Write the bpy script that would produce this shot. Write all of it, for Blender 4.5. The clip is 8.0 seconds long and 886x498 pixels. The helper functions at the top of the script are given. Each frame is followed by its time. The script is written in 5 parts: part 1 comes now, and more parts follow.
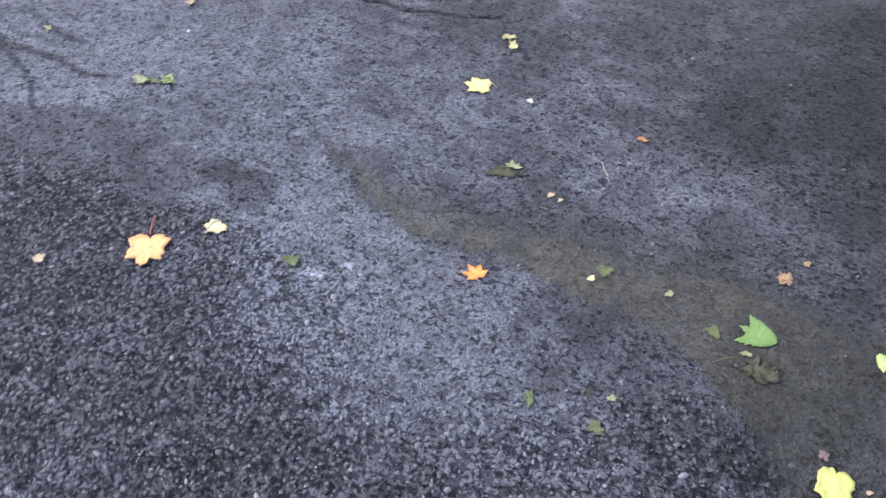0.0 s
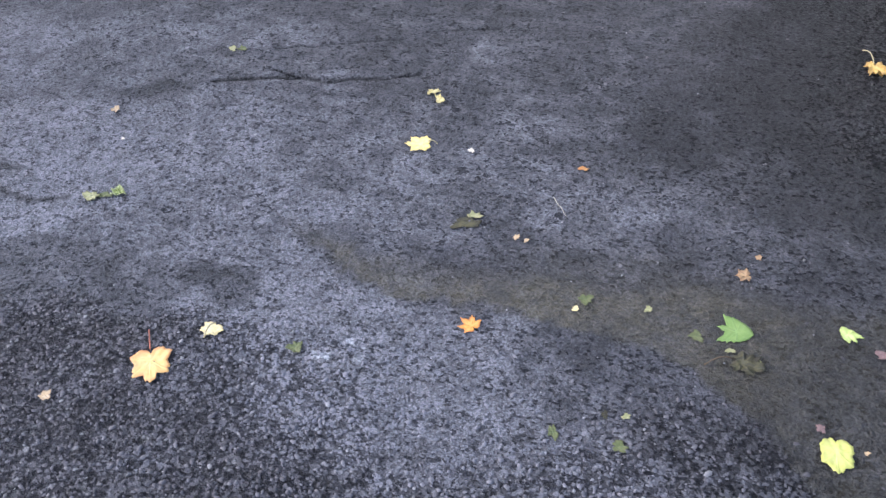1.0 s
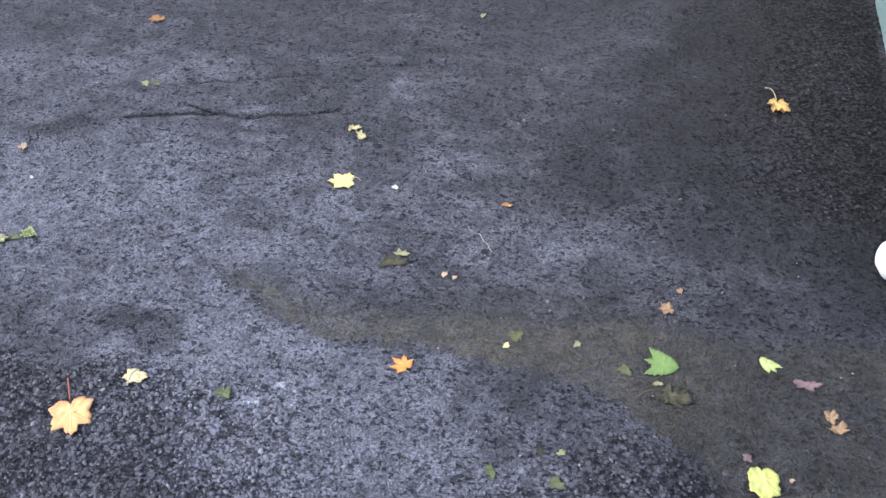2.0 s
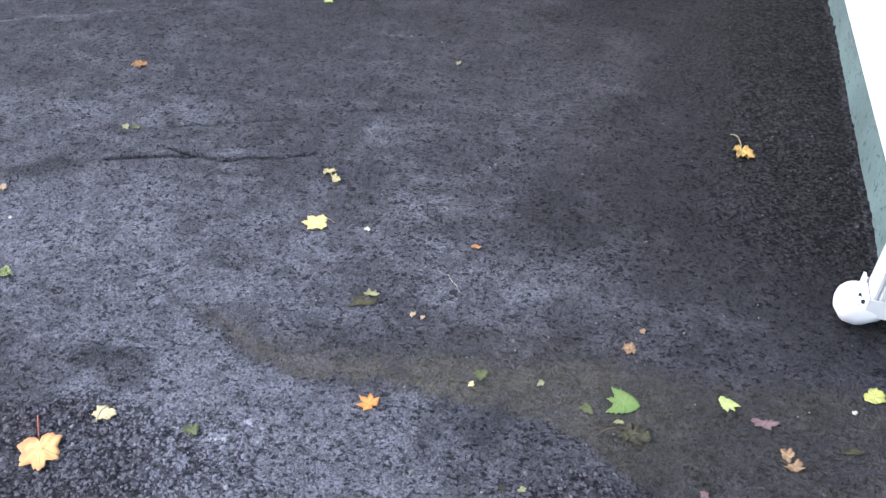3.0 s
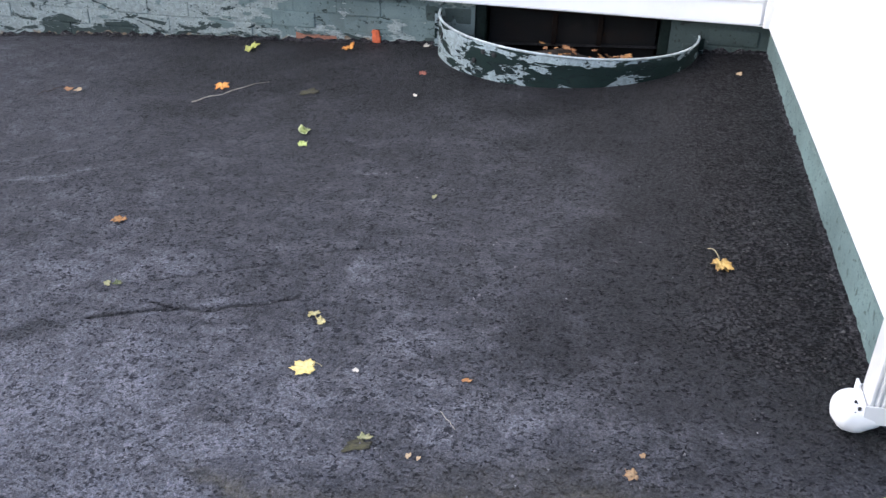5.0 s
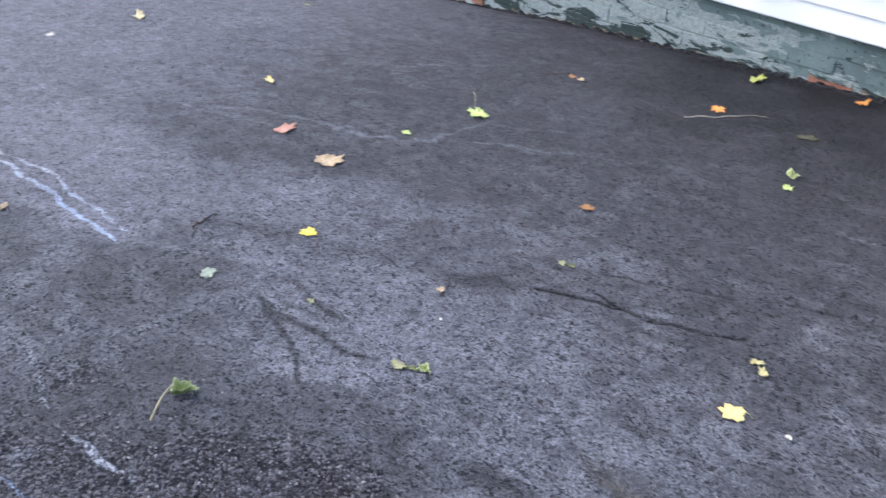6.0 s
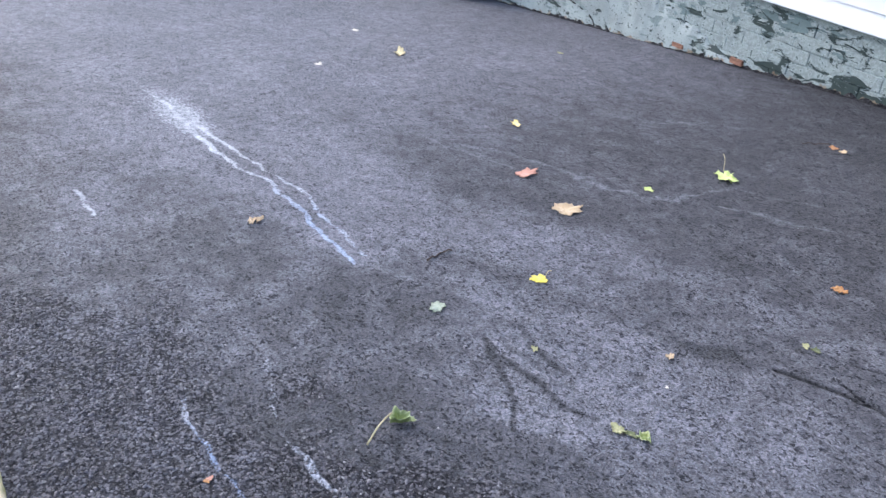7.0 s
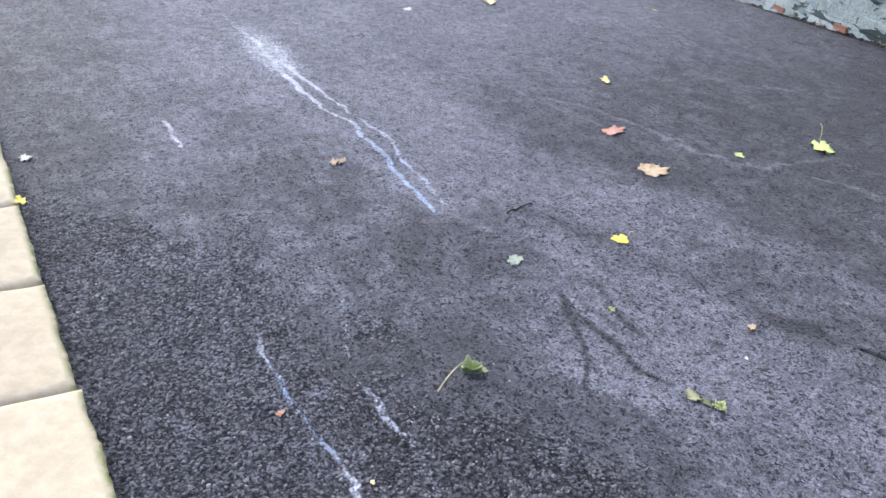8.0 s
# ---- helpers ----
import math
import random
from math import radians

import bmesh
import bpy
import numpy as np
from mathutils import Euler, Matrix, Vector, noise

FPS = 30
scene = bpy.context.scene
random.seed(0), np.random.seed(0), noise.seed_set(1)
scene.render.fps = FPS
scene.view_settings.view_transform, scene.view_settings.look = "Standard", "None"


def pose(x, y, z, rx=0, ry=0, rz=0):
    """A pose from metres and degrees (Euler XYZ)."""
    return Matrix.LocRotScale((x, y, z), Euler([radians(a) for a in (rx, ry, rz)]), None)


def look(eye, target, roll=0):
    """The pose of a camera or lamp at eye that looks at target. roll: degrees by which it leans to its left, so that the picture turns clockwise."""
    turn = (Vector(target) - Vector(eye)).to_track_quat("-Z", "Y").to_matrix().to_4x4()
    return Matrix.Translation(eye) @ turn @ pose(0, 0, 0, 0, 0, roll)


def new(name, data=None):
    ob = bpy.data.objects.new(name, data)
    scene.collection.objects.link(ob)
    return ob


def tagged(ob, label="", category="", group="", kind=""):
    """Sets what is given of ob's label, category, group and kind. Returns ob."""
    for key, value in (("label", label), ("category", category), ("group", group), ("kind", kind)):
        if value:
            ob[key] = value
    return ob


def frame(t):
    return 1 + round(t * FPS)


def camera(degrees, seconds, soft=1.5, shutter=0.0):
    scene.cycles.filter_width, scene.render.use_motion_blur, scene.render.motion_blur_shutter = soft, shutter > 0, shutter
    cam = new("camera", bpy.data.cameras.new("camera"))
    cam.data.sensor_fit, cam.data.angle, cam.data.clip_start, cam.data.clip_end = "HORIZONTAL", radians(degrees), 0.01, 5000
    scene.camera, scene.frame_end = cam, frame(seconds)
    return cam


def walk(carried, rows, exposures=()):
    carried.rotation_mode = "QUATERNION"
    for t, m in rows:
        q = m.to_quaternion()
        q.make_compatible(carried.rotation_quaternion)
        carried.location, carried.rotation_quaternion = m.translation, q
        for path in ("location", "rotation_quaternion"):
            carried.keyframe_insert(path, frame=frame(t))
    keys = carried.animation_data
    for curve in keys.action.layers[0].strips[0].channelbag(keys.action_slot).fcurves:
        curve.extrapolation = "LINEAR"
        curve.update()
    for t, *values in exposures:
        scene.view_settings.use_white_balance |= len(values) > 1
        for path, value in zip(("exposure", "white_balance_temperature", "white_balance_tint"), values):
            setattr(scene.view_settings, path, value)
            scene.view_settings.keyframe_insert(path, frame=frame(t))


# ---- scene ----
# camera and its way
cam = camera(50.59, 8.0, soft=1.4, shutter=0.12)
walk(cam, [
    (0.0, pose(0.459, -0.242, 1.195, 46.36, -3.92, 31.82)),
    (0.2, pose(0.368, -0.235, 1.188, 47.32, -4.08, 26.16)),
    (0.5, pose(0.320, -0.260, 1.213, 48.65, -2.55, 22.29)),
    (0.7, pose(0.300, -0.268, 1.258, 47.95, -0.03, 20.15)),
    (1.0, pose(0.302, -0.347, 1.312, 48.13, -0.58, 19.42)),
    (1.5, pose(0.242, -0.367, 1.314, 47.38, -5.18, 13.67)),
    (1.7, pose(0.242, -0.343, 1.327, 48.32, -3.52, 14.31)),
    (2.8, look((0.283, -0.364, 1.331), (-0.014, 1.194, 0.113), 5.7)),
    (3.0, look((0.297, -0.372, 1.354), (0.003, 1.192, 0.143), 5.5)),
    (3.2, pose(0.274, -0.387, 1.397, 59.40, -2.70, 11.69)),
    (3.3, pose(0.271, -0.373, 1.396, 60.85, -1.78, 11.19)),
    (3.5, pose(0.286, -0.372, 1.390, 63.67, -0.49, 11.36)),
    (4.0, pose(0.285, -0.360, 1.385, 64.47, -0.55, 8.54)),
    (4.2, pose(0.298, -0.371, 1.386, 61.77, -1.17, 7.51)),
    (5.3, pose(0.251, -0.356, 1.371, 59.90, -2.53, 15.65)),
    (5.5, pose(0.216, -0.360, 1.364, 59.71, -3.70, 21.58)),
    (5.8, pose(0.175, -0.363, 1.326, 59.60, -4.87, 33.86)),
    (6.0, pose(0.147, -0.372, 1.304, 59.97, -5.55, 41.36)),
    (6.5, pose(0.097, -0.371, 1.284, 60.59, -4.61, 52.32)),
    (7.0, pose(0.096, -0.378, 1.290, 61.38, -5.28, 56.48)),
    (7.5, pose(0.087, -0.383, 1.292, 60.49, -6.15, 58.87)),
    (8.0, pose(0.072, -0.387, 1.265, 58.04, -6.37, 62.20)),
], exposures=[(0.0, 1.3, 5620, 12), (1.7, 1.25, 5620, 12), (3.0, 1.24, 5620, 12), (3.5, 1.11, 5790, 12), (4.2, 1.0, 5800, 12), (5.5, 1.06, 5620, 12), (6.0, 1.25, 5620, 12), (6.5, 1.34, 5620, 12), (8.0, 1.37, 5740, 12)])

# overcast daylight
world = bpy.data.worlds.new("overcast_sky")
scene.world = world
world.use_nodes = True
wn, wl = world.node_tree.nodes, world.node_tree.links
sky = wn.new("ShaderNodeTexSky")
sky.sky_type = "NISHITA"
sky.sun_disc = False
sky.sun_elevation = radians(38)
sky.sun_rotation = radians(248)
sky.air_density, sky.dust_density, sky.ozone_density = 1.0, 3.0, 1.0
wl.new(sky.outputs[0], wn["Background"].inputs[0])
wn["Background"].inputs[1].default_value = 0.15
sun_data = bpy.data.lights.new("sun", "SUN")
sun_data.energy, sun_data.angle, sun_data.color = 0.55, radians(70), (1.0, 0.98, 0.95)
sun = new("sun", sun_data)
sun.matrix_world = look((-7.3, -2.95, 6.15), (0, 0, 0))


# ---- materials ----
class Mat:
    """A node material with short ways to wire it."""

    def __init__(self, name, rough=0.8, metal=0.0, spec=0.5):
        self.mat = bpy.data.materials.new(name)
        self.mat.use_nodes = True
        self.tree = self.mat.node_tree
        self.bsdf = self.tree.nodes["Principled BSDF"]
        self.bsdf.inputs["Roughness"].default_value = rough
        self.bsdf.inputs["Metallic"].default_value = metal
        self.bsdf.inputs["Specular IOR Level"].default_value = spec
        self.coord = self.node("ShaderNodeTexCoord")
        self.place = self.node("ShaderNodeNewGeometry").outputs["Position"]

    def node(self, kind, **props):
        n = self.tree.nodes.new(kind)
        for key, value in props.items():
            setattr(n, key, value)
        return n

    def link(self, a, b):
        self.tree.links.new(a, b)
        return a

    def put(self, socket, value):
        if hasattr(value, "links"):
            self.link(value, socket)
        else:
            socket.default_value = value

    def pos(self, space="Object", scale=(1, 1, 1)):
        m = self.node("ShaderNodeMapping")
        m.inputs["Scale"].default_value = scale
        self.link(self.place if space == "World" else self.coord.outputs[space], m.inputs[0])
        return m.outputs[0]

    def noise(self, scale, detail=4.0, rough=0.55, distort=0.0, vec=None):
        n = self.node("ShaderNodeTexNoise")
        n.inputs["Scale"].default_value, n.inputs["Detail"].default_value = scale, detail
        n.inputs["Roughness"].default_value, n.inputs["Distortion"].default_value = rough, distort
        self.link(vec or self.coord.outputs["Object"], n.inputs["Vector"])
        return n.outputs["Fac"]

    def voronoi(self, scale, feature="F1", vec=None, out="Distance", jitter=1.0):
        n = self.node("ShaderNodeTexVoronoi", feature=feature)
        n.inputs["Scale"].default_value = scale
        n.inputs["Randomness"].default_value = jitter
        self.link(vec or self.coord.outputs["Object"], n.inputs["Vector"])
        return n.outputs[out]

    def ramp(self, value, lo, hi, a=0.0, b=1.0):
        n = self.node("ShaderNodeMapRange", interpolation_type="SMOOTHSTEP")
        self.put(n.inputs["Value"], value)
        for key, v in (("From Min", lo), ("From Max", hi), ("To Min", a), ("To Max", b)):
            self.put(n.inputs[key], v)
        return n.outputs[0]

    def math(self, op, a, b=0.0, clamp=False):
        n = self.node("ShaderNodeMath", operation=op, use_clamp=clamp)
        self.put(n.inputs[0], a)
        self.put(n.inputs[1], b)
        return n.outputs[0]

    def mix(self, fac, a, b, blend="MIX"):
        n = self.node("ShaderNodeMix", data_type="RGBA", blend_type=blend)
        self.put(n.inputs["Factor"], fac)
        self.put(n.inputs[6], a if hasattr(a, "links") else (*a, 1.0))
        self.put(n.inputs[7], b if hasattr(b, "links") else (*b, 1.0))
        return n.outputs[2]

    def attr(self, name):
        return self.node("ShaderNodeAttribute", attribute_name=name).outputs["Fac"]

    def chance(self):
        return self.node("ShaderNodeObjectInfo").outputs["Random"]

    def color(self, value):
        self.put(self.bsdf.inputs["Base Color"], value if hasattr(value, "links") else (*value, 1.0))
        return self

    def rough(self, value):
        self.put(self.bsdf.inputs["Roughness"], value)
        return self

    def bump(self, height, strength=0.5, distance=0.002):
        n = self.node("ShaderNodeBump")
        n.inputs["Strength"].default_value, n.inputs["Distance"].default_value = strength, distance
        self.put(n.inputs["Height"], height)
        self.link(n.outputs[0], self.bsdf.inputs["Normal"])
        return self


def chip_cells(m, scale, vec, wide):
    """Packed chips of stone: how far a place lies in the gaps between them or in a chip's empty seat, and a chip's tone."""
    n = m.node("ShaderNodeTexVoronoi", feature="F1")
    n.inputs["Scale"].default_value = scale
    m.link(vec, n.inputs["Vector"])
    sep = m.node("ShaderNodeSeparateColor")
    m.link(n.outputs["Color"], sep.inputs[0])
    reach = m.math("ADD", n.outputs["Distance"], m.ramp(m.noise(scale * 0.5, 3.0, 0.6), 0.34, 0.68, -wide, wide))
    gap = m.ramp(m.math("ADD", reach, m.math("MULTIPLY", sep.outputs[2], 0.12)), 0.50, 0.68)
    seat = m.math("MULTIPLY", m.ramp(sep.outputs[1], 0.80, 0.84), m.ramp(m.noise(scale * 0.3, 2.0), 0.42, 0.55), True)
    return m.math("MAXIMUM", gap, seat), sep.outputs[0]


DUST_LO, DUST_HI = (0.205, 0.203, 0.228), (0.32, 0.316, 0.347)


def asphalt_material():
    m = Mat("asphalt", rough=0.7, spec=0.3)
    v = m.coord.outputs["Object"]
    wob = m.node("ShaderNodeVectorMath", operation="MULTIPLY_ADD")
    nz = m.node("ShaderNodeTexNoise")
    nz.inputs["Scale"].default_value = 95.0
    m.link(v, nz.inputs["Vector"])
    m.link(nz.outputs["Color"], wob.inputs[0])
    wob.inputs[1].default_value = (0.008, 0.008, 0.008)
    m.link(v, wob.inputs[2])
    w = wob.outputs[0]
    gap, tone = chip_cells(m, 118.0, w, 0.2)
    gap2, tone2 = chip_cells(m, 205.0, w, 0.2)
    fine = m.noise(430.0, 3.0)
    grain = m.noise(150.0, 4.0, 0.6)
    mid = m.noise(38.0, 5.0, 0.65)
    torn = m.noise(9.0, 11.0, 0.70, 0.5)
    wide = m.noise(2.3, 6.0, 0.6, 0.4)
    streak = m.noise(4.0, 7.0, 0.62, 0.8, m.pos("Object", (1.0, 2.8, 1.0)))
    dust_sheen, silt, damp_shade = m.attr("dust_sheen"), m.attr("silt"), m.attr("damp_shade")
    coarse, chalk, blue = m.attr("coarse"), m.attr("chalk"), m.attr("blue")
    # bitumen with chips of stone worn flush: small and faint where the surface is closed, large where it is open
    stony = m.ramp(m.math("ADD", coarse, m.math("MULTIPLY", m.math("SUBTRACT", mid, 0.5), 0.9)), 0.3, 0.7)
    bitumen = m.mix(m.ramp(grain, 0.36, 0.64), (0.032, 0.0315, 0.036), (0.070, 0.068, 0.076))
    small = m.mix(m.ramp(tone2, 0.1, 1.0), (0.040, 0.0395, 0.044), (0.088, 0.086, 0.094))
    large = m.mix(m.ramp(tone, 0.0, 0.95), (0.040, 0.037, 0.040), (0.120, 0.111, 0.118))
    large = m.mix(m.math("MULTIPLY", m.ramp(tone, 0.93, 0.97), 0.7), large, (0.27, 0.265, 0.26))
    col = m.mix(stony, m.mix(0.5, bitumen, small), m.mix(0.7, bitumen, large))
    closed = m.math("SUBTRACT", 1.0, stony)
    gaps = m.math("ADD", m.math("MULTIPLY", m.math("MULTIPLY", gap, stony), m.ramp(dust_sheen, 0.15, 0.8, 0.68, 0.62)), m.math("MULTIPLY", m.math("MULTIPLY", gap2, closed), 0.38), True)
    # torn film of dried dust, far off also the sky's sheen as pale colour
    film = m.math("ADD", dust_sheen, m.math("MULTIPLY", m.math("SUBTRACT", torn, 0.5), 1.25))
    film = m.math("ADD", film, m.math("MULTIPLY", m.math("SUBTRACT", streak, 0.5), 0.5))
    film = m.ramp(film, 0.02, 0.92)
    film = m.math("MULTIPLY", film, m.ramp(grain, 0.30, 0.62, 0.66, 1.08))
    film = m.math("MULTIPLY", film, m.math("SUBTRACT", 1.0, m.math("MULTIPLY", gaps, 0.6)), True)
    col = m.mix(m.math("MULTIPLY", film, 0.80), col, m.mix(m.ramp(fine, 0.35, 0.68), DUST_LO, DUST_HI))
    col = m.mix(m.math("MULTIPLY", gaps, 0.74), col, (0.008, 0.008, 0.010))
    # pits where chips have gone
    room = m.ramp(m.math("ADD", mid, m.math("MULTIPLY", coarse, 0.12)), 0.36, 0.60, 0.25, 1.0)
    room = m.math("MULTIPLY", room, m.ramp(silt, 0.2, 0.9, 1.0, 0.75))
    pit = m.ramp(m.noise(120.0, 2.0, 0.55, 0.5, m.pos("Object", (0.8, 1.0, 1.0))), 0.565, 0.625)
    crater = m.math("MULTIPLY", m.ramp(m.noise(72.0, 2.5, 0.58, 0.6, m.pos("Object", (0.85, 1.0, 1.0))), 0.575, 0.62), m.ramp(torn, 0.36, 0.56, 0.25, 1.0))
    holes = m.math("MULTIPLY", m.math("MAXIMUM", pit, crater), room, True)
    col = m.mix(m.math("MULTIPLY", holes, 0.70), col, (0.007, 0.007, 0.009))
    # brown silt
    mud = m.math("MULTIPLY", silt, m.ramp(m.math("ADD", m.math("MULTIPLY", mid, 0.5), m.math("MULTIPLY", torn, 0.5)), 0.34, 0.6, 0.35, 1.0), True)
    col = m.mix(m.math("MULTIPLY", mud, 0.68), col, m.mix(m.ramp(grain, 0.35, 0.65), (0.085, 0.075, 0.049), (0.150, 0.134, 0.092)))
    # damp runs, and shade near the house put into the colour
    darkened = m.node("ShaderNodeVectorMath", operation="SCALE")
    m.link(col, darkened.inputs[0])
    m.link(m.ramp(damp_shade, 0.0, 1.0, 1.0, 0.30), darkened.inputs["Scale"])
    col = darkened.outputs[0]
    # chalk
    grit = m.noise(90.0, 4.0, 0.7)
    lay = m.ramp(m.math("ADD", chalk, m.math("MULTIPLY", m.math("SUBTRACT", grit, 0.5), 1.6)), 0.35, 0.85)
    lay = m.math("MULTIPLY", m.math("MULTIPLY", lay, m.ramp(chalk, 0.03, 0.2)), m.math("SUBTRACT", 1.0, m.math("MULTIPLY", holes, 0.6)), True)
    col = m.mix(m.math("MULTIPLY", lay, 0.85), col, m.mix(blue, (0.50, 0.51, 0.54), (0.29, 0.37, 0.53)))
    n = m.node("ShaderNodeVectorMath", operation="SCALE")
    m.link(col, n.inputs[0])
    m.link(m.math("MULTIPLY", m.ramp(wide, 0.3, 0.7, 0.88, 1.14), m.ramp(m.noise(21.0, 7.0, 0.68), 0.32, 0.68, 0.74, 1.26)), n.inputs["Scale"])
    m.color(n.outputs[0])
    # reflection cut in pits and open stone, in place of their own occlusion
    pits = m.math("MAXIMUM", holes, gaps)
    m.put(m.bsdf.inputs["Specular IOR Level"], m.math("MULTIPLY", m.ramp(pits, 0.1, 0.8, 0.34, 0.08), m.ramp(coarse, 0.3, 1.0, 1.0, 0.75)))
    m.rough(m.math("SUBTRACT", m.ramp(grain, 0.3, 0.7, 0.46, 0.72), m.math("MULTIPLY", m.math("ADD", damp_shade, m.math("MULTIPLY", silt, 0.3)), 0.04)))
    h = m.math("MULTIPLY", m.math("SUBTRACT", m.math("MULTIPLY", tone, 0.5), gap), m.ramp(coarse, 0.0, 1.0, 0.15, 0.9))
    h = m.math("SUBTRACT", h, m.math("MULTIPLY", gap2, 0.25))
    h = m.math("ADD", h, m.math("MULTIPLY", fine, 0.25))
    h = m.math("ADD", h, m.math("ADD", m.math("MULTIPLY", mid, 0.9), m.math("MULTIPLY", grain, 0.55)))
    h = m.math("SUBTRACT", h, m.math("MULTIPLY", holes, 1.3))
    m.bump(h, 1.0, 0.005)
    return m.mat


def aggregate_material():
    """Loose-bound stone chips: each its own grey, dust on their tops."""
    m = Mat("stone_chips", rough=0.65, spec=0.35)
    tone = m.node("ShaderNodeNewGeometry").outputs["Random Per Island"]
    grain = m.noise(600.0, 3.0)
    torn = m.noise(9.0, 11.0, 0.70, 0.5)
    col = m.mix(m.ramp(tone, 0.0, 0.9), (0.049, 0.044, 0.046), (0.160, 0.146, 0.150))
    col = m.mix(m.math("MULTIPLY", m.ramp(tone, 0.955, 0.975), 0.75), col, (0.34, 0.33, 0.31))
    film = m.ramp(m.math("ADD", m.attr("dust_sheen"), m.math("MULTIPLY", m.math("SUBTRACT", torn, 0.5), 1.25)), 0.02, 1.0)
    col = m.mix(m.math("MULTIPLY", film, 0.8), col, m.mix(m.ramp(grain, 0.35, 0.68), DUST_LO, DUST_HI))
    col = m.mix(m.ramp(grain, 0.5, 0.75, 0.0, 0.4), col, (0.03, 0.03, 0.033))
    # chips darken with the ground: damp, and house shade put into the colour
    darkened = m.node("ShaderNodeVectorMath", operation="SCALE")
    m.link(col, darkened.inputs[0])
    m.link(m.ramp(m.attr("damp_shade"), 0.0, 1.0, 1.0, 0.30), darkened.inputs["Scale"])
    m.color(darkened.outputs[0])
    m.bump(grain, 0.4, 0.001)
    return m.mat


def paint_material(name, paint, pale, dark, pale_at, dark_at, scale=1.0, west=0.0, red_below=None, fade=(-0.8, -2.2), spec=0.4):
    """Flaking masonry paint: a top coat, pale undercoat where it has gone, dark old coat beneath. west: how much more
    of it has gone towards the weather end of the wall."""
    m = Mat(name, rough=0.75, spec=spec)
    sep = m.node("ShaderNodeSeparateXYZ")
    m.link(m.place, sep.inputs[0])
    worn = m.math("MULTIPLY", m.ramp(sep.outputs[0], *fade), west)
    low = m.math("MULTIPLY", m.ramp(sep.outputs[2], 0.12, -0.04), west * 0.7)
    v = m.pos("World", (0.75, 0.75, 2.1))
    big = m.math("ADD", m.noise(7.0 * scale, 6.0, 0.6, 0.35, v), m.math("ADD", worn, low))
    other = m.noise(8.0 * scale, 8.0, 0.66, 0.7, m.pos("World", (0.85, 0.85, 2.4)))
    fine = m.noise(170.0, 4.0, 0.6, 0.0, m.place)
    spots = m.noise(48.0, 3.0, 0.6, 0.0, m.place)
    col = m.mix(m.ramp(m.noise(4.0, 4.0, 0.6, 0.0, m.place), 0.3, 0.7), tuple(c * 0.8 for c in paint), tuple(c * 1.15 for c in paint))
    p = m.ramp(big, pale_at, pale_at + 0.02)
    col = m.mix(p, col, m.mix(m.ramp(spots, 0.35, 0.65), tuple(c * 0.75 for c in pale), tuple(c * 1.1 for c in pale)))
    # more of it gone near the ground, which falls away along the wall
    dip = m.math("MULTIPLY", m.math("MINIMUM", m.math("ADD", sep.outputs[0], 2.3), 0.0), 0.033)
    foot = m.math("SUBTRACT", m.math("SUBTRACT", sep.outputs[2], m.math("MULTIPLY", sep.outputs[0], 0.0579)), m.math("ADD", dip, 0.062))
    d = m.ramp(m.math("ADD", m.math("ADD", other, m.math("MULTIPLY", worn, 0.18)), m.ramp(foot, 0.14, 0.01, -0.02, min(0.075, west * 0.4))), dark_at, dark_at + 0.015)
    col = m.mix(d, col, dark)
    s = m.ramp(spots, 0.61, 0.64)
    col = m.mix(m.math("MULTIPLY", s, 0.75), col, dark)
    if west and fade[0] < 0:
        # bare masonry and splashed soil along the foot of the wall
        splash = m.ramp(m.math("ADD", foot, m.math("MULTIPLY", m.math("SUBTRACT", m.noise(19.0, 4.0, 0.6, 0.0, m.place), 0.42), 0.16)), 0.022, 0.010)
        col = m.mix(m.math("MULTIPLY", splash, 0.8), col, m.mix(m.ramp(spots, 0.4, 0.6), (0.20, 0.12, 0.06), (0.30, 0.24, 0.16)))
    if red_below is not None:
        bare = m.ramp(m.math("ADD", sep.outputs[2], m.math("MULTIPLY", m.math("SUBTRACT", other, 0.5), 0.08)), red_below, red_below - 0.006)
        col = m.mix(bare, col, m.mix(m.ramp(fine, 0.35, 0.65), (0.27, 0.10, 0.055), (0.38, 0.17, 0.10)))
    col = m.mix(m.ramp(fine, 0.3, 0.75, 0.0, 0.3), col, tuple(c * 0.4 for c in paint))
    m.color(col)
    h = m.math("SUBTRACT", m.math("ADD", m.math("MULTIPLY", fine, 0.35), m.math("MULTIPLY", spots, 0.8)), m.math("ADD", m.math("MULTIPLY", p, 0.35), m.math("MULTIPLY", d, 0.8)))
    m.bump(h, 0.9, 0.003)
    return m.mat


def siding_material():
    m = Mat("white_vinyl", rough=0.45)
    grain = m.noise(30.0, 5.0, 0.6, 0.4, m.pos("Object", (0.6, 0.6, 14.0)))
    dirt = m.noise(3.0, 5.0, 0.65)
    col = m.mix(m.ramp(dirt, 0.45, 0.8), (0.86, 0.86, 0.855), (0.78, 0.78, 0.765))
    m.color(col)
    m.bump(grain, 0.15, 0.001)
    return m.mat


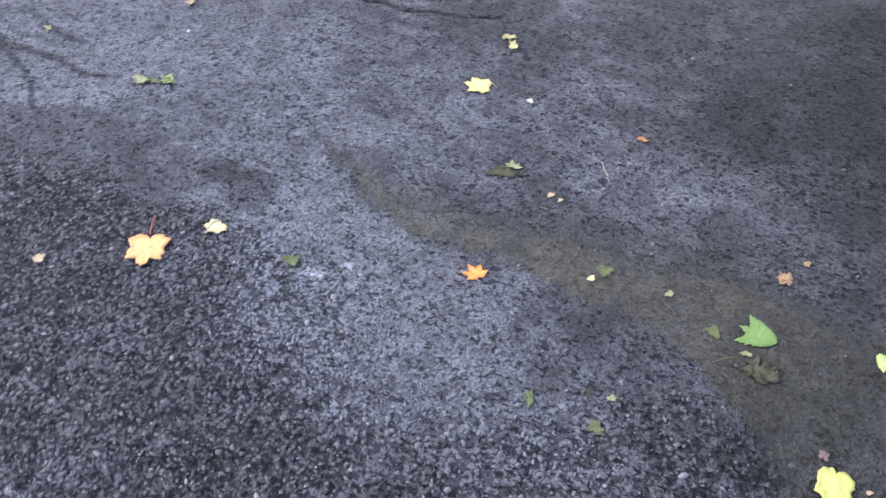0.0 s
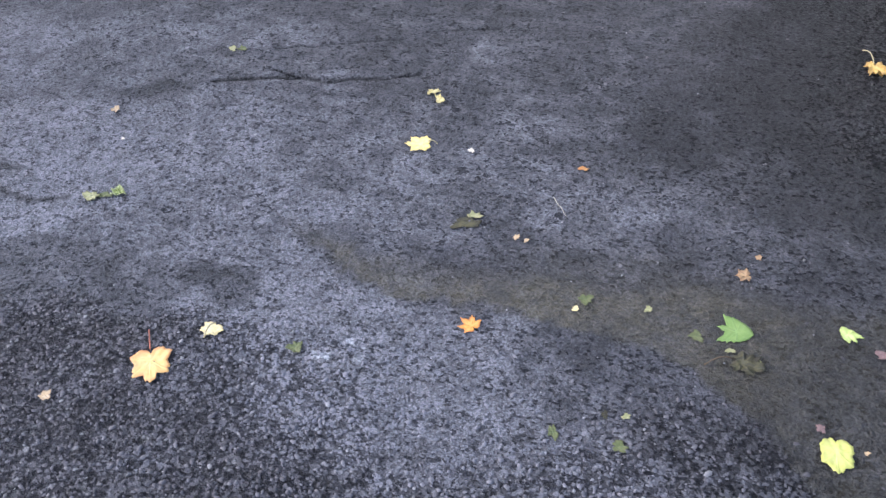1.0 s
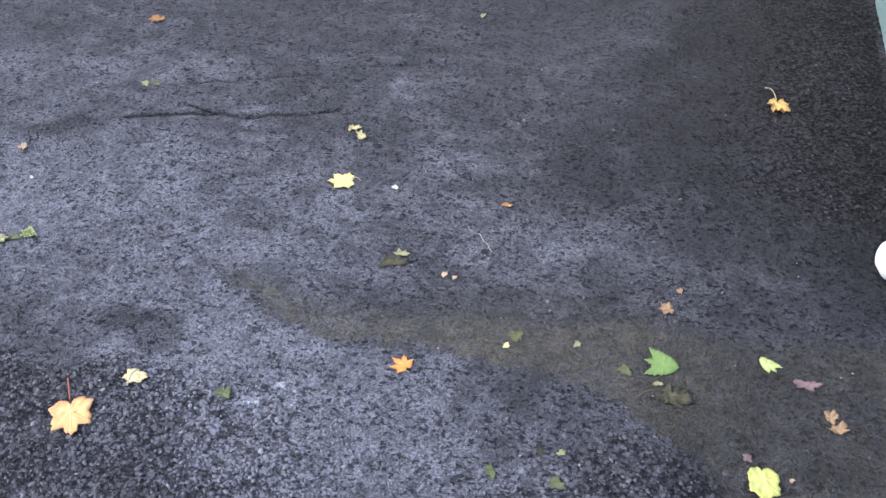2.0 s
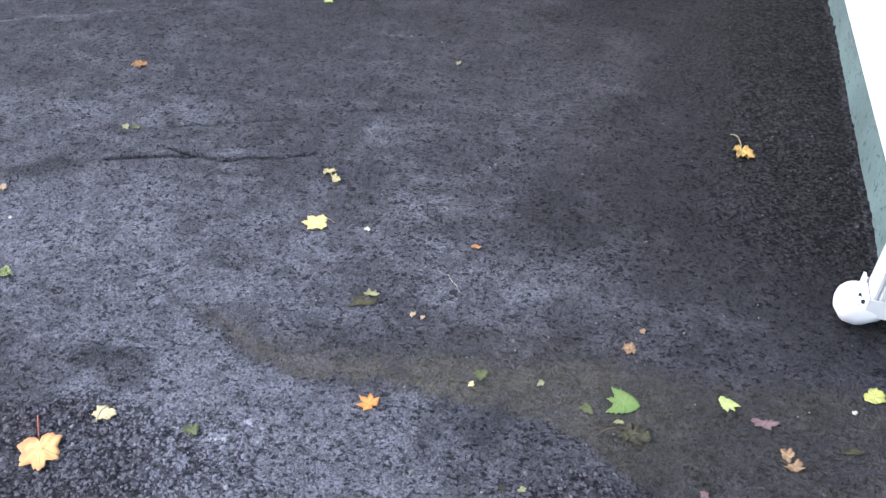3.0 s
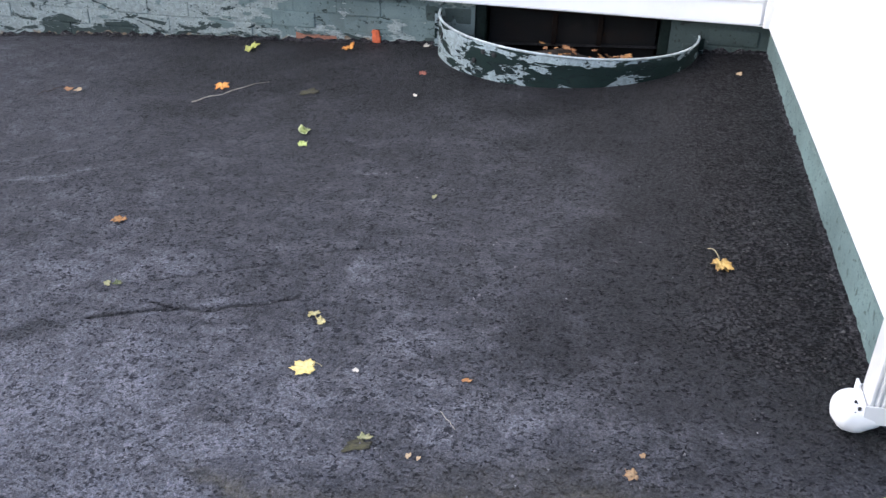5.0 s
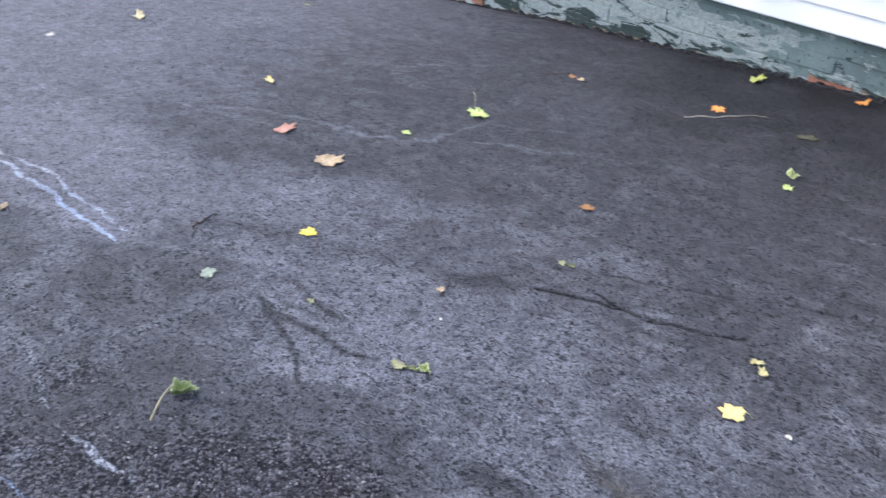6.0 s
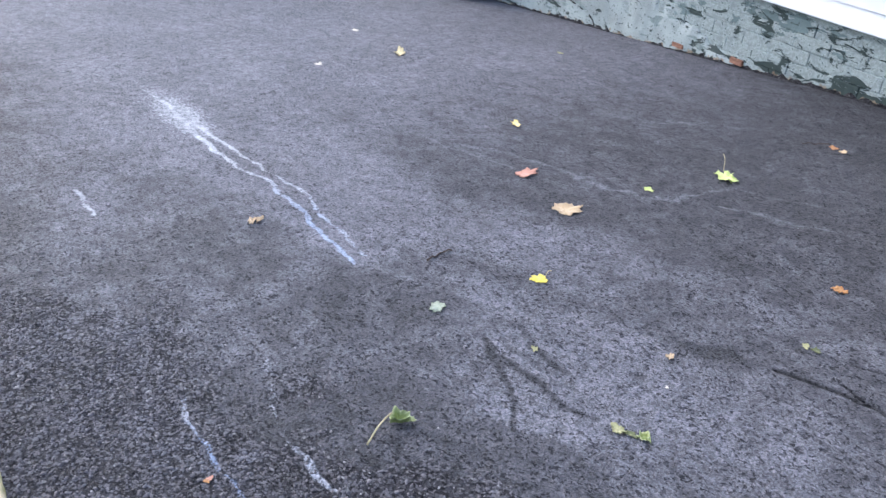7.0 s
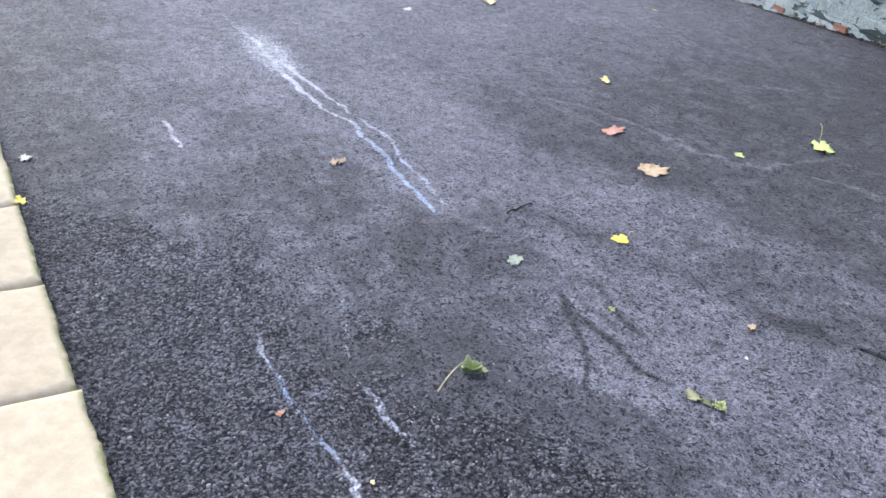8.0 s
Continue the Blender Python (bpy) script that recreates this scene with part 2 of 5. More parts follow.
def plain(name, colour, rough=0.6, metal=0.0, vary=0.25, scale=40.0, bump=0.25):
    m = Mat(name, rough=rough, metal=metal)
    n = m.noise(scale, 5.0, 0.6)
    w = m.noise(scale * 0.17, 4.0, 0.6)
    lo, hi = tuple(c * (1 - vary) for c in colour), tuple(min(1.0, c * (1 + vary)) for c in colour)
    m.color(m.mix(m.ramp(m.math("ADD", m.math("MULTIPLY", n, 0.5), m.math("MULTIPLY", w, 0.5)), 0.35, 0.65), lo, hi))
    m.bump(n, bump, 0.002)
    return m.mat


def stone_material():
    m = Mat("sandstone_edging", rough=0.9)
    a, b, c = m.noise(220.0, 4.0, 0.6), m.noise(24.0, 5.0, 0.6), m.noise(4.0, 4.0, 0.6)
    col = m.mix(m.ramp(b, 0.3, 0.7), (0.52, 0.43, 0.275), (0.645, 0.545, 0.37))
    col = m.mix(m.ramp(c, 0.45, 0.75, 0.0, 0.4), col, (0.42, 0.35, 0.24))
    col = m.mix(m.ramp(a, 0.6, 0.72, 0.0, 0.45), col, (0.34, 0.28, 0.2))
    col = m.mix(m.ramp(m.voronoi(90.0), 0.0, 0.16, 0.5, 0.0), col, (0.8, 0.75, 0.66))
    moss = m.math("MULTIPLY", m.attr("moss"), m.ramp(b, 0.35, 0.6), True)
    col = m.mix(moss, col, (0.2, 0.22, 0.05))
    tone = m.node("ShaderNodeVectorMath", operation="SCALE")
    m.link(col, tone.inputs[0])
    m.link(m.ramp(m.chance(), 0.0, 1.0, 0.86, 1.0), tone.inputs["Scale"])
    m.color(tone.outputs[0])
    m.bump(m.math("ADD", a, m.math("MULTIPLY", b, 0.6)), 0.5, 0.003)
    return m.mat


def leaf_material(name, main, second, edge, rough=0.55):
    m = Mat(name, rough=rough)
    blot = m.noise(70.0, 5.0, 0.65, 0.5)
    fine = m.noise(500.0, 3.0)
    col = m.mix(m.ramp(blot, 0.35, 0.68), main, second)
    rim = m.math("MULTIPLY", m.ramp(m.attr("rim"), 0.55, 1.0), m.ramp(blot, 0.3, 0.7, 0.2, 1.0), True)
    col = m.mix(m.math("MULTIPLY", rim, 0.7), col, edge)
    vein = m.attr("vein")
    col = m.mix(m.math("MULTIPLY", vein, 0.45), col, tuple(min(1.0, c * 1.25 + 0.05) for c in main))
    col = m.mix(m.ramp(fine, 0.55, 0.75, 0.0, 0.25), col, edge)
    m.color(col)
    m.bump(m.math("ADD", m.math("MULTIPLY", vein, 1.5), m.math("MULTIPLY", blot, 0.8)), 0.5, 0.001)
    return m.mat


ASPHALT = asphalt_material()
CHIPS = aggregate_material()
FLAKES = ((0.155, 0.205, 0.195), (0.33, 0.375, 0.35), (0.026, 0.042, 0.037), 0.60, 0.595)
GREEN_PAINT = paint_material("flaking_green_paint", *FLAKES, 1.0, 0.19)
MORTAR = paint_material("painted_mortar", tuple(c * 0.9 for c in FLAKES[0]), *FLAKES[1:], 1.0, 0.19)
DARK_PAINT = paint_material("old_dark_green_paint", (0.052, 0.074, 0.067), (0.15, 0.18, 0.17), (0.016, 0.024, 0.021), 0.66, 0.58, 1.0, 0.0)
BARE_BRICK = paint_material("half_bare_red_brick", *FLAKES, 1.0, 0.19, 0.034)
GREEN_SMOOTH = paint_material("green_masonry_paint", (0.15, 0.215, 0.21), (0.22, 0.29, 0.28), (0.045, 0.065, 0.06), 0.66, 0.74)
PALE_PARGE = paint_material("pale_flaking_parge", (0.34, 0.38, 0.355), (0.22, 0.27, 0.25), (0.03, 0.045, 0.04), 0.60, 0.585, 0.8, 0.02)
WELL_PAINT = paint_material("flaking_green_steel", (0.012, 0.023, 0.021), (0.30, 0.36, 0.37), (0.012, 0.02, 0.02), 0.575, 0.60, 1.3, 0.10, None, (0.45, -0.3), 0.12)
RED_BRICK = plain("bare_red_brick", (0.5, 0.11, 0.04), 0.9, 0.0, 0.3, 60.0, 0.5)
SIDING = siding_material()
WHITE_METAL = plain("white_painted_metal", (0.8, 0.8, 0.79), 0.4, 0.0, 0.04, 12.0, 0.08)
WHITE_PIPE = plain("off_white_painted_pipe", (0.66, 0.66, 0.65), 0.4, 0.0, 0.08, 14.0, 0.08)
WHITE_PLASTIC = plain("white_pvc", (0.78, 0.78, 0.77), 0.45, 0.0, 0.06, 18.0, 0.1)
DARK_HOLE = plain("dark_screw_hole", (0.012, 0.012, 0.012), 0.8)
RIM_STEEL = plain("worn_steel_rim", (0.42, 0.47, 0.47), 0.5, 0.3, 0.35, 30.0, 0.2)
DARK_WOOD = plain("dark_stained_wood", (0.010, 0.007, 0.0055), 0.7, 0.0, 0.4, 30.0, 0.4)
GREEN_WOOD = plain("dark_green_wood", (0.010, 0.015, 0.013), 0.6, 0.0, 0.4, 30.0, 0.4)
for dim in (DARK_WOOD, GREEN_WOOD):
    dim.node_tree.nodes["Principled BSDF"].inputs["Specular IOR Level"].default_value = 0.04
CABLE = plain("grey_cable", (0.07, 0.07, 0.066), 0.55, 0.0, 0.2, 25.0)
THIN_WIRE = plain("pale_grey_wire", (0.33, 0.33, 0.33), 0.5)
BRASS = plain("weathered_brass", (0.35, 0.31, 0.26), 0.38, 0.8, 0.3, 60.0)
BLACK_RUBBER = plain("black_handle", (0.02, 0.02, 0.02), 0.5)
STRAW = plain("dry_straw", (0.36, 0.33, 0.26), 0.7)
BARK = plain("brown_twig", (0.07, 0.05, 0.04), 0.8)
SOIL = plain("dark_soil", (0.03, 0.022, 0.016), 0.95, 0.0, 0.5, 40.0, 1.0)
STONE = stone_material()
GRIT = plain("grey_grit", (0.2, 0.2, 0.2), 0.85, 0.0, 0.5, 30.0)
glass = Mat("dark_window_glass", rough=0.06, spec=0.3)
glass.color((0.012, 0.012, 0.012))
GLASS = glass.mat

LEAF_ORANGE = leaf_material("leaf_orange_yellow", (0.74, 0.47, 0.15), (0.76, 0.55, 0.23), (0.62, 0.14, 0.05))
LEAF_ORANGE2 = leaf_material("leaf_bright_orange", (0.72, 0.30, 0.05), (0.75, 0.40, 0.1), (0.5, 0.12, 0.03))
LEAF_PALE = leaf_material("leaf_cream", (0.72, 0.60, 0.28), (0.74, 0.66, 0.40), (0.55, 0.40, 0.15))
LEAF_YELLOW = leaf_material("leaf_light_yellow", (0.78, 0.62, 0.2), (0.8, 0.68, 0.3), (0.6, 0.40, 0.1))
LEAF_BRIGHT = leaf_material("leaf_bright_yellow", (0.78, 0.62, 0.05), (0.8, 0.68, 0.12), (0.55, 0.4, 0.05))
LEAF_DRY = leaf_material("leaf_dry_brown", (0.33, 0.21, 0.10), (0.4, 0.27, 0.14), (0.2, 0.1, 0.04))
LEAF_GOLD = leaf_material("leaf_golden_brown", (0.46, 0.28, 0.05), (0.54, 0.38, 0.12), (0.22, 0.1, 0.03))
LEAF_OLDGOLD = leaf_material("leaf_old_gold", (0.50, 0.42, 0.15), (0.58, 0.52, 0.26), (0.2, 0.15, 0.05))
LEAF_GREEN = leaf_material("leaf_green", (0.165, 0.265, 0.06), (0.215, 0.31, 0.085), (0.12, 0.2, 0.04), 0.5)
LEAF_FOLD = leaf_material("leaf_olive_pale_rim", (0.17, 0.21, 0.04), (0.24, 0.28, 0.07), (0.62, 0.64, 0.36), 0.5)
LEAF_LIME = leaf_material("leaf_lime", (0.46, 0.55, 0.14), (0.55, 0.6, 0.24), (0.32, 0.38, 0.08))
LEAF_YGREEN = leaf_material("leaf_yellow_green", (0.56, 0.57, 0.13), (0.62, 0.62, 0.2), (0.35, 0.32, 0.06))
LEAF_DULL = leaf_material("leaf_olive", (0.3, 0.3, 0.13), (0.38, 0.36, 0.18), (0.15, 0.14, 0.06))
LEAF_MOSS = leaf_material("leaf_dark_olive", (0.09, 0.11, 0.035), (0.15, 0.16, 0.06), (0.05, 0.05, 0.02))
LEAF_WET = leaf_material("leaf_sodden_brown", (0.035, 0.03, 0.017), (0.085, 0.078, 0.032), (0.02, 0.016, 0.01), 0.75)
LEAF_TAN = leaf_material("leaf_tan", (0.5, 0.36, 0.19), (0.56, 0.43, 0.27), (0.26, 0.16, 0.08))
LEAF_BROWN = leaf_material("leaf_rust_brown", (0.32, 0.14, 0.05), (0.42, 0.22, 0.09), (0.14, 0.06, 0.03))
LEAF_RUST = leaf_material("leaf_rust_orange", (0.42, 0.19, 0.055), (0.48, 0.26, 0.09), (0.25, 0.1, 0.03))
LEAF_RED = leaf_material("leaf_red_brown", (0.26, 0.075, 0.05), (0.32, 0.12, 0.075), (0.15, 0.04, 0.03))
LEAF_PINK = leaf_material("leaf_salmon", (0.5, 0.24, 0.16), (0.55, 0.31, 0.22), (0.3, 0.12, 0.07))
LEAF_MAUVE = leaf_material("leaf_mauve_brown", (0.2, 0.12, 0.11), (0.27, 0.18, 0.165), (0.1, 0.06, 0.055))
LEAF_WHITE = leaf_material("leaf_bleached", (0.62, 0.57, 0.46), (0.68, 0.64, 0.55), (0.45, 0.38, 0.26))
LEAF_GHOST = leaf_material("leaf_pale_grey_green", (0.26, 0.30, 0.2), (0.34, 0.37, 0.28), (0.14, 0.16, 0.1))


# ---- building helpers ----
def link_mesh(name, bm, material, smooth=False):
    me = bpy.data.meshes.new(name)
    bm.normal_update()
    bm.to_mesh(me)
    bm.free()
    for mat in material if isinstance(material, (list, tuple)) else [material]:
        me.materials.append(mat)
    if smooth:
        me.polygons.foreach_set("use_smooth", [True] * len(me.polygons))
    return me


def part(name, bm, material, parent, label="", smooth=False):
    ob = new(name, link_mesh(name, bm, material, smooth))
    ob.parent = parent
    if label:
        ob["label"] = label
    return ob


def empty(name, x=0.0, y=0.0, z=0.0):
    ob = new(name)
    ob.empty_display_size = 0.05
    ob.location = (x, y, z)
    return ob


def box(bm, x0, x1, y0, y1, z0, z1, bevel=0.0):
    m = Matrix.LocRotScale(((x0 + x1) / 2, (y0 + y1) / 2, (z0 + z1) / 2), None, (x1 - x0, y1 - y0, z1 - z0))
    made = bmesh.ops.create_cube(bm, size=1.0, matrix=m)
    if bevel:
        edges = list({e for v in made["verts"] for e in v.link_edges})
        bmesh.ops.bevel(bm, geom=edges, offset=bevel, segments=2, affect="EDGES", profile=0.6)
    return bm


def tube(bm, points, radius, sides=10, cap=True):
    """A round bar through points; radius is a number or one for each point."""
    pts = [Vector(p) for p in points]
    radii = radius if isinstance(radius, (list, tuple)) else [radius] * len(pts)
    rings = []
    side = None
    for i, p in enumerate(pts):
        ahead = (pts[min(i + 1, len(pts) - 1)] - pts[max(i - 1, 0)]).normalized()
        if side is None:
            side = ahead.orthogonal().normalized()
        side = (side - ahead * side.dot(ahead)).normalized()
        other = ahead.cross(side)
        rings.append([bm.verts.new(p + radii[i] * (math.cos(a) * side + math.sin(a) * other))
                      for a in (2 * math.pi * k / sides for k in range(sides))])
    for a, b in zip(rings, rings[1:]):
        for k in range(sides):
            bm.faces.new((a[k], a[(k + 1) % sides], b[(k + 1) % sides], b[k]))
    if cap:
        bm.faces.new(list(reversed(rings[0])))
        bm.faces.new(rings[-1])
    return bm


def smooth01(t):
    t = np.clip(t, 0.0, 1.0)
    return t * t * (3 - 2 * t)


# ---- ground ----
def value_noise(px, py, scale, seed):
    """Smooth two-dimensional noise between 0 and 1."""
    rng = np.random.RandomState(seed)
    table = rng.rand(64, 64)
    fx, fy = px * scale, py * scale
    ix, iy = np.floor(fx).astype(int), np.floor(fy).astype(int)
    ux, uy = smooth01(fx - ix), smooth01(fy - iy)
    a, b = table[ix % 64, iy % 64], table[(ix + 1) % 64, iy % 64]
    c, d = table[ix % 64, (iy + 1) % 64], table[(ix + 1) % 64, (iy + 1) % 64]
    return (a * (1 - ux) + b * ux) * (1 - uy) + (c * (1 - ux) + d * ux) * uy


def ground_z(x, y):
    x, y = np.asarray(x, float), np.asarray(y, float)
    z = 0.006 * (value_noise(x, y, 2.2, 11) - 0.5) * smooth01((3.6 - y) / 0.6) + 0.003 * (value_noise(x, y, 6.5, 12) - 0.5)
    z = z + 0.0579 * np.clip(x, -9, 6) + 0.0161 * np.clip(y, -9, 9)
    return z - 0.033 * np.clip(-2.3 - x, 0, 4) * smooth01((y - 2.6) / 1.3)


def gz(x, y):
    return float(ground_z(x, y))


WALL_Y, FOUND_Y, WALL_X, FOUND_X = 3.814, 3.858, 0.946, 0.976
SIDING_Z, LAP = 0.247, 0.1016
WELL = (0.090, 3.850, 0.583, 0.520)  # centre x, y and half-axes of the window well


def line_distance(px, py, points):
    best = np.full(px.shape, 1e3)
    for (ax, ay), (bx, by) in zip(points, points[1:]):
        dx, dy = bx - ax, by - ay
        t = np.clip(((px - ax) * dx + (py - ay) * dy) / (dx * dx + dy * dy), 0, 1)
        best = np.minimum(best, np.hypot(px - ax - t * dx, py - ay - t * dy))
    return best


def spread(lo, hi, step, reach):
    """Even steps from lo to hi, then growing ones out to the reach."""
    inner = list(np.arange(lo, hi + step / 2, step))
    grow, d, outer_lo, outer_hi = step, 0.0, [], []
    while d < reach:
        grow *= 1.35
        d += grow
        outer_lo.append(lo - d)
        outer_hi.append(inner[-1] + d)
    return np.array(outer_lo[::-1] + inner + outer_hi)


def surface_state(px, py):
    """What lies on the asphalt at each place: dust with painted sky sheen, silt, damp with painted house shade, bare
    stone, chalk, and how deep it is cracked.
    """
    wx = px + 0.05 * (value_noise(px, py, 9.0, 3) - 0.5) + 0.026 * (value_noise(px, py, 31.0, 4) - 0.5) + 0.014 * (value_noise(px, py, 73.0, 41) - 0.5)
    wy = py + 0.05 * (value_noise(px, py, 9.0, 5) - 0.5) + 0.026 * (value_noise(px, py, 31.0, 6) - 0.5) + 0.014 * (value_noise(px, py, 73.0, 42) - 0.5)

    vx = px + 0.010 * (value_noise(px, py, 15.0, 23) - 0.5) + 0.007 * (value_noise(px, py, 48.0, 24) - 0.5)
    vy = py + 0.023 * (value_noise(px, py, 15.0, 25) - 0.5) + 0.009 * (value_noise(px, py, 48.0, 26) - 0.5)

    def soft_line(points, width, exact=False):
        d = line_distance(vx, vy, points) if exact else line_distance(wx, wy, points)
        return np.exp(-((d / width) ** 2))

    def blob(x, y, rx, ry, turn=0.0):
        c, s = math.cos(radians(turn)), math.sin(radians(turn))
        u, v = (wx - x) * c + (wy - y) * s, -(wx - x) * s + (wy - y) * c
        return np.exp(-((u / rx) ** 2 + (v / ry) ** 2) ** 1.5)

    def crisp(field, at=0.45, soft=0.12):
        return smooth01((field + 0.25 * (value_noise(px, py, 40.0, 31) - 0.5) - at) / soft)

    n1, n2 = value_noise(px, py, 2.2, 11), value_noise(px, py, 6.5, 12)
    n3 = value_noise(px, py, 17.0, 13)
    rough = 0.5 * n1 + 0.3 * n2 + 0.2 * n3
    # pale dust, with some sky sheen painted in
    dust_sheen = 0.15 + 0.10 * smooth01((-0.4 - px) / 1.5) - 0.10 * smooth01((px + 0.3) / 0.8) * smooth01((py - 1.3) / 0.6) + 0.2 * blob(-0.38, 1.12, 0.22, 0.12, -15) + 0.2 * blob(-0.42, 1.34, 0.28, 0.16) + 0.25 * smooth01((rough - 0.35) / 0.35) * smooth01((2.6 - py) / 1.6)
    dust_sheen += 0.42 * blob(-0.242, 0.662, 0.36, 0.22, -20) + 0.5 * blob(-0.291, 0.719, 0.1, 0.06) + 0.45 * blob(-0.501, 0.769, 0.14, 0.06, 20)
    dust_sheen += 0.28 * blob(-0.728, 0.995, 0.55, 0.24, -18) + 0.3 * blob(-1.316, 1.220, 0.6, 0.28, 10)
    dust_sheen += 0.42 * crisp(blob(-1.156, 0.853, 0.17, 0.085, 25)) + 0.25 * blob(-1.316, 0.984, 0.14, 0.06) + 0.2 * blob(-1.165, 1.078, 0.16, 0.05)
    # last term: dusty far west, the sky's grazing sheen painted in as pale film
    dust_sheen += 0.14 * blob(-1.24, 0.955, 0.26, 0.12, 15) + 0.58 * smooth01((-2.2 - px) / 1.8) * smooth01((py - 0.1) / 0.6)
    dust_sheen += 0.5 * blob(-3.706, 0.857, 0.55, 0.18, -5) + 0.42 * blob(-2.644, 1.078, 0.75, 0.30, 5) + 0.25 * blob(-1.962, 1.398, 0.5, 0.2, 25)
    dust_sheen += 0.13 * blob(0.08, 0.64, 0.55, 0.24, -8) + 0.13 * blob(0.044, 0.556, 0.4, 0.14) + 0.2 * blob(-0.313, 1.844, 0.12, 0.12) + 0.2 * blob(-0.104, 1.564, 0.16, 0.12) + 0.2 * blob(0.180, 1.269, 0.3, 0.15)
    dust_sheen += 0.2 * blob(-1.139, 1.721, 0.5, 0.1, 15) + 0.15 * blob(-2.891, 0.257, 0.3, 0.12)
    for pts, w, k in (
        ([(-1.782, 2.187), (-1.528, 2.314), (-1.275, 2.450)], 0.02, 0.3),
        ([(-1.852, 2.389), (-1.577, 2.516)], 0.016, 0.3),
        ([(-1.885, 2.095), (-1.870, 2.348)], 0.02, 0.35),
        ([(-2.754, 1.708), (-2.548, 1.835), (-2.300, 1.922), (-1.992, 1.980), (-1.885, 2.095)], 0.03, 0.4),
        ([(-2.883, 1.644), (-2.482, 1.735), (-2.183, 1.803)], 0.02, 0.25),
        ([(-2.731, 2.491), (-2.347, 2.941)], 0.02, 0.2),
        ([(-1.782, 2.187), (-1.537, 2.283)], 0.015, 0.25),
        ([(-0.807, 2.720), (-0.729, 2.753), (-0.619, 2.732), (-0.528, 2.684)], 0.012, 0.3),
        ([(-0.680, 2.431), (-0.326, 2.488)], 0.02, 0.15),
    ):
        dust_sheen += 1.3 * k * soft_line(pts, w * 0.45) * (0.35 + 1.1 * n3)
    # fine dark hollows and damp runs
    damp_shade = 0.6 * crisp(blob(-0.589, 0.815, 0.095, 0.058, 10) + blob(-0.539, 0.758, 0.05, 0.05))
    for pts, w, k in (
        ([(-1.459, 0.930), (-1.371, 0.904), (-1.312, 0.877), (-1.213, 0.832), (-1.124, 0.776)], 0.008, 1.25),
        ([(-1.430, 0.931), (-1.313, 0.916), (-1.237, 0.938), (-1.130, 0.922), (-1.054, 0.964)], 0.012, 0.95),
        ([(-1.386, 1.031), (-1.307, 1.014), (-1.240, 1.016)], 0.011, 0.9),
        ([(-1.504, 1.056), (-1.406, 1.045)], 0.011, 0.6),
        ([(-1.452, 0.989), (-1.354, 0.973), (-1.258, 0.986)], 0.011, 0.6),
        ([(-1.899, 1.127), (-1.716, 1.207), (-1.543, 1.272), (-1.379, 1.337), (-1.215, 1.391), (-1.061, 1.441)], 0.05, 0.45),
        ([(-1.215, 1.391), (-1.061, 1.441), (-0.917, 1.500)], 0.03, 0.35),
        ([(-1.915, 0.865), (-1.867, 0.887), (-1.800, 0.909)], 0.02, 0.5),
        ([(-0.614, 1.074), (-0.477, 0.992), (-0.393, 0.945), (-0.300, 0.900)], 0.014, 0.5),
        ([(-0.557, 1.172), (-0.431, 1.160), (-0.291, 1.158), (-0.153, 1.150), (-0.023, 1.130)], 0.028, 0.4),
    ):
        damp_shade += k * soft_line(pts, w, w < 0.0125)
    damp_shade += 0.3 * smooth01((rough - 0.55) / 0.2) * smooth01((1.0 - py) / 0.6)
    damp_shade += 0.35 * blob(0.322, 1.665, 0.35, 0.22, 30) + 0.25 * blob(-0.015, 1.410, 0.1, 0.12)
    # towards the wing: damp asphalt, plus the walls' shade painted into it
    damp_shade += 0.95 * smooth01((px + 0.2 + 0.7 * (value_noise(0.8 * px + 0.6 * py, 0.8 * py - 0.6 * px, 2.7, 61) - 0.5) + 0.4 * (value_noise(0.6 * px - 0.8 * py, 0.8 * px + 0.6 * py, 7.3, 62) - 0.5)) / 0.95) * smooth01((py - 0.9) / 0.7) * (0.6 + 0.8 * n2)
    damp_shade += 0.35 * smooth01((py - 3.70 + 0.08 * (n3 - 0.5)) / 0.13)
    # likewise towards the back wall, damp and painted shade together
    damp_shade += 0.7 * smooth01((py - 1.8) / 1.5) * smooth01((px + 2.6) / 1.6) * (0.6 + 0.8 * n2)
    # brown silt, dropped along a gully and spread out below the wing
    low = np.interp(px, [-0.62, -0.48, -0.39, -0.31, -0.17, 0.0, 0.13, 0.25, 0.37, 0.47, 0.55, 0.62, 0.80], [1.06, 0.985, 0.94, 0.90, 0.875, 0.875, 0.865, 0.86, 0.835, 0.77, 0.69, 0.60, 0.40])
    high = np.interp(px, [-0.62, -0.50, -0.41, -0.30, -0.19, -0.07, 0.06, 0.22, 0.37, 0.60, 0.95], [1.065, 1.005, 1.0, 0.955, 0.955, 0.965, 0.99, 1.02, 1.05, 1.08, 1.10])
    silt = smooth01((wy - low) / 0.025) * smooth01((high + 0.04 - wy) / 0.09) * (0.65 + 0.5 * n2) * smooth01((px + 0.58) / 0.12) * smooth01((1.35 - px) / 0.35)
    silt = silt * (1 - 0.25 * smooth01((px - 0.3) / 0.4)) + 0.3 * blob(0.230, 1.027, 0.25, 0.1)
    # darker patches on the silt and beside the wing
    damp_shade += 0.5 * blob(0.62, 0.80, 0.36, 0.38) + 0.25 * blob(0.75, 1.6, 0.4, 0.7)
    dust_sheen *= 1 - 0.6 * np.clip(silt, 0, 1)
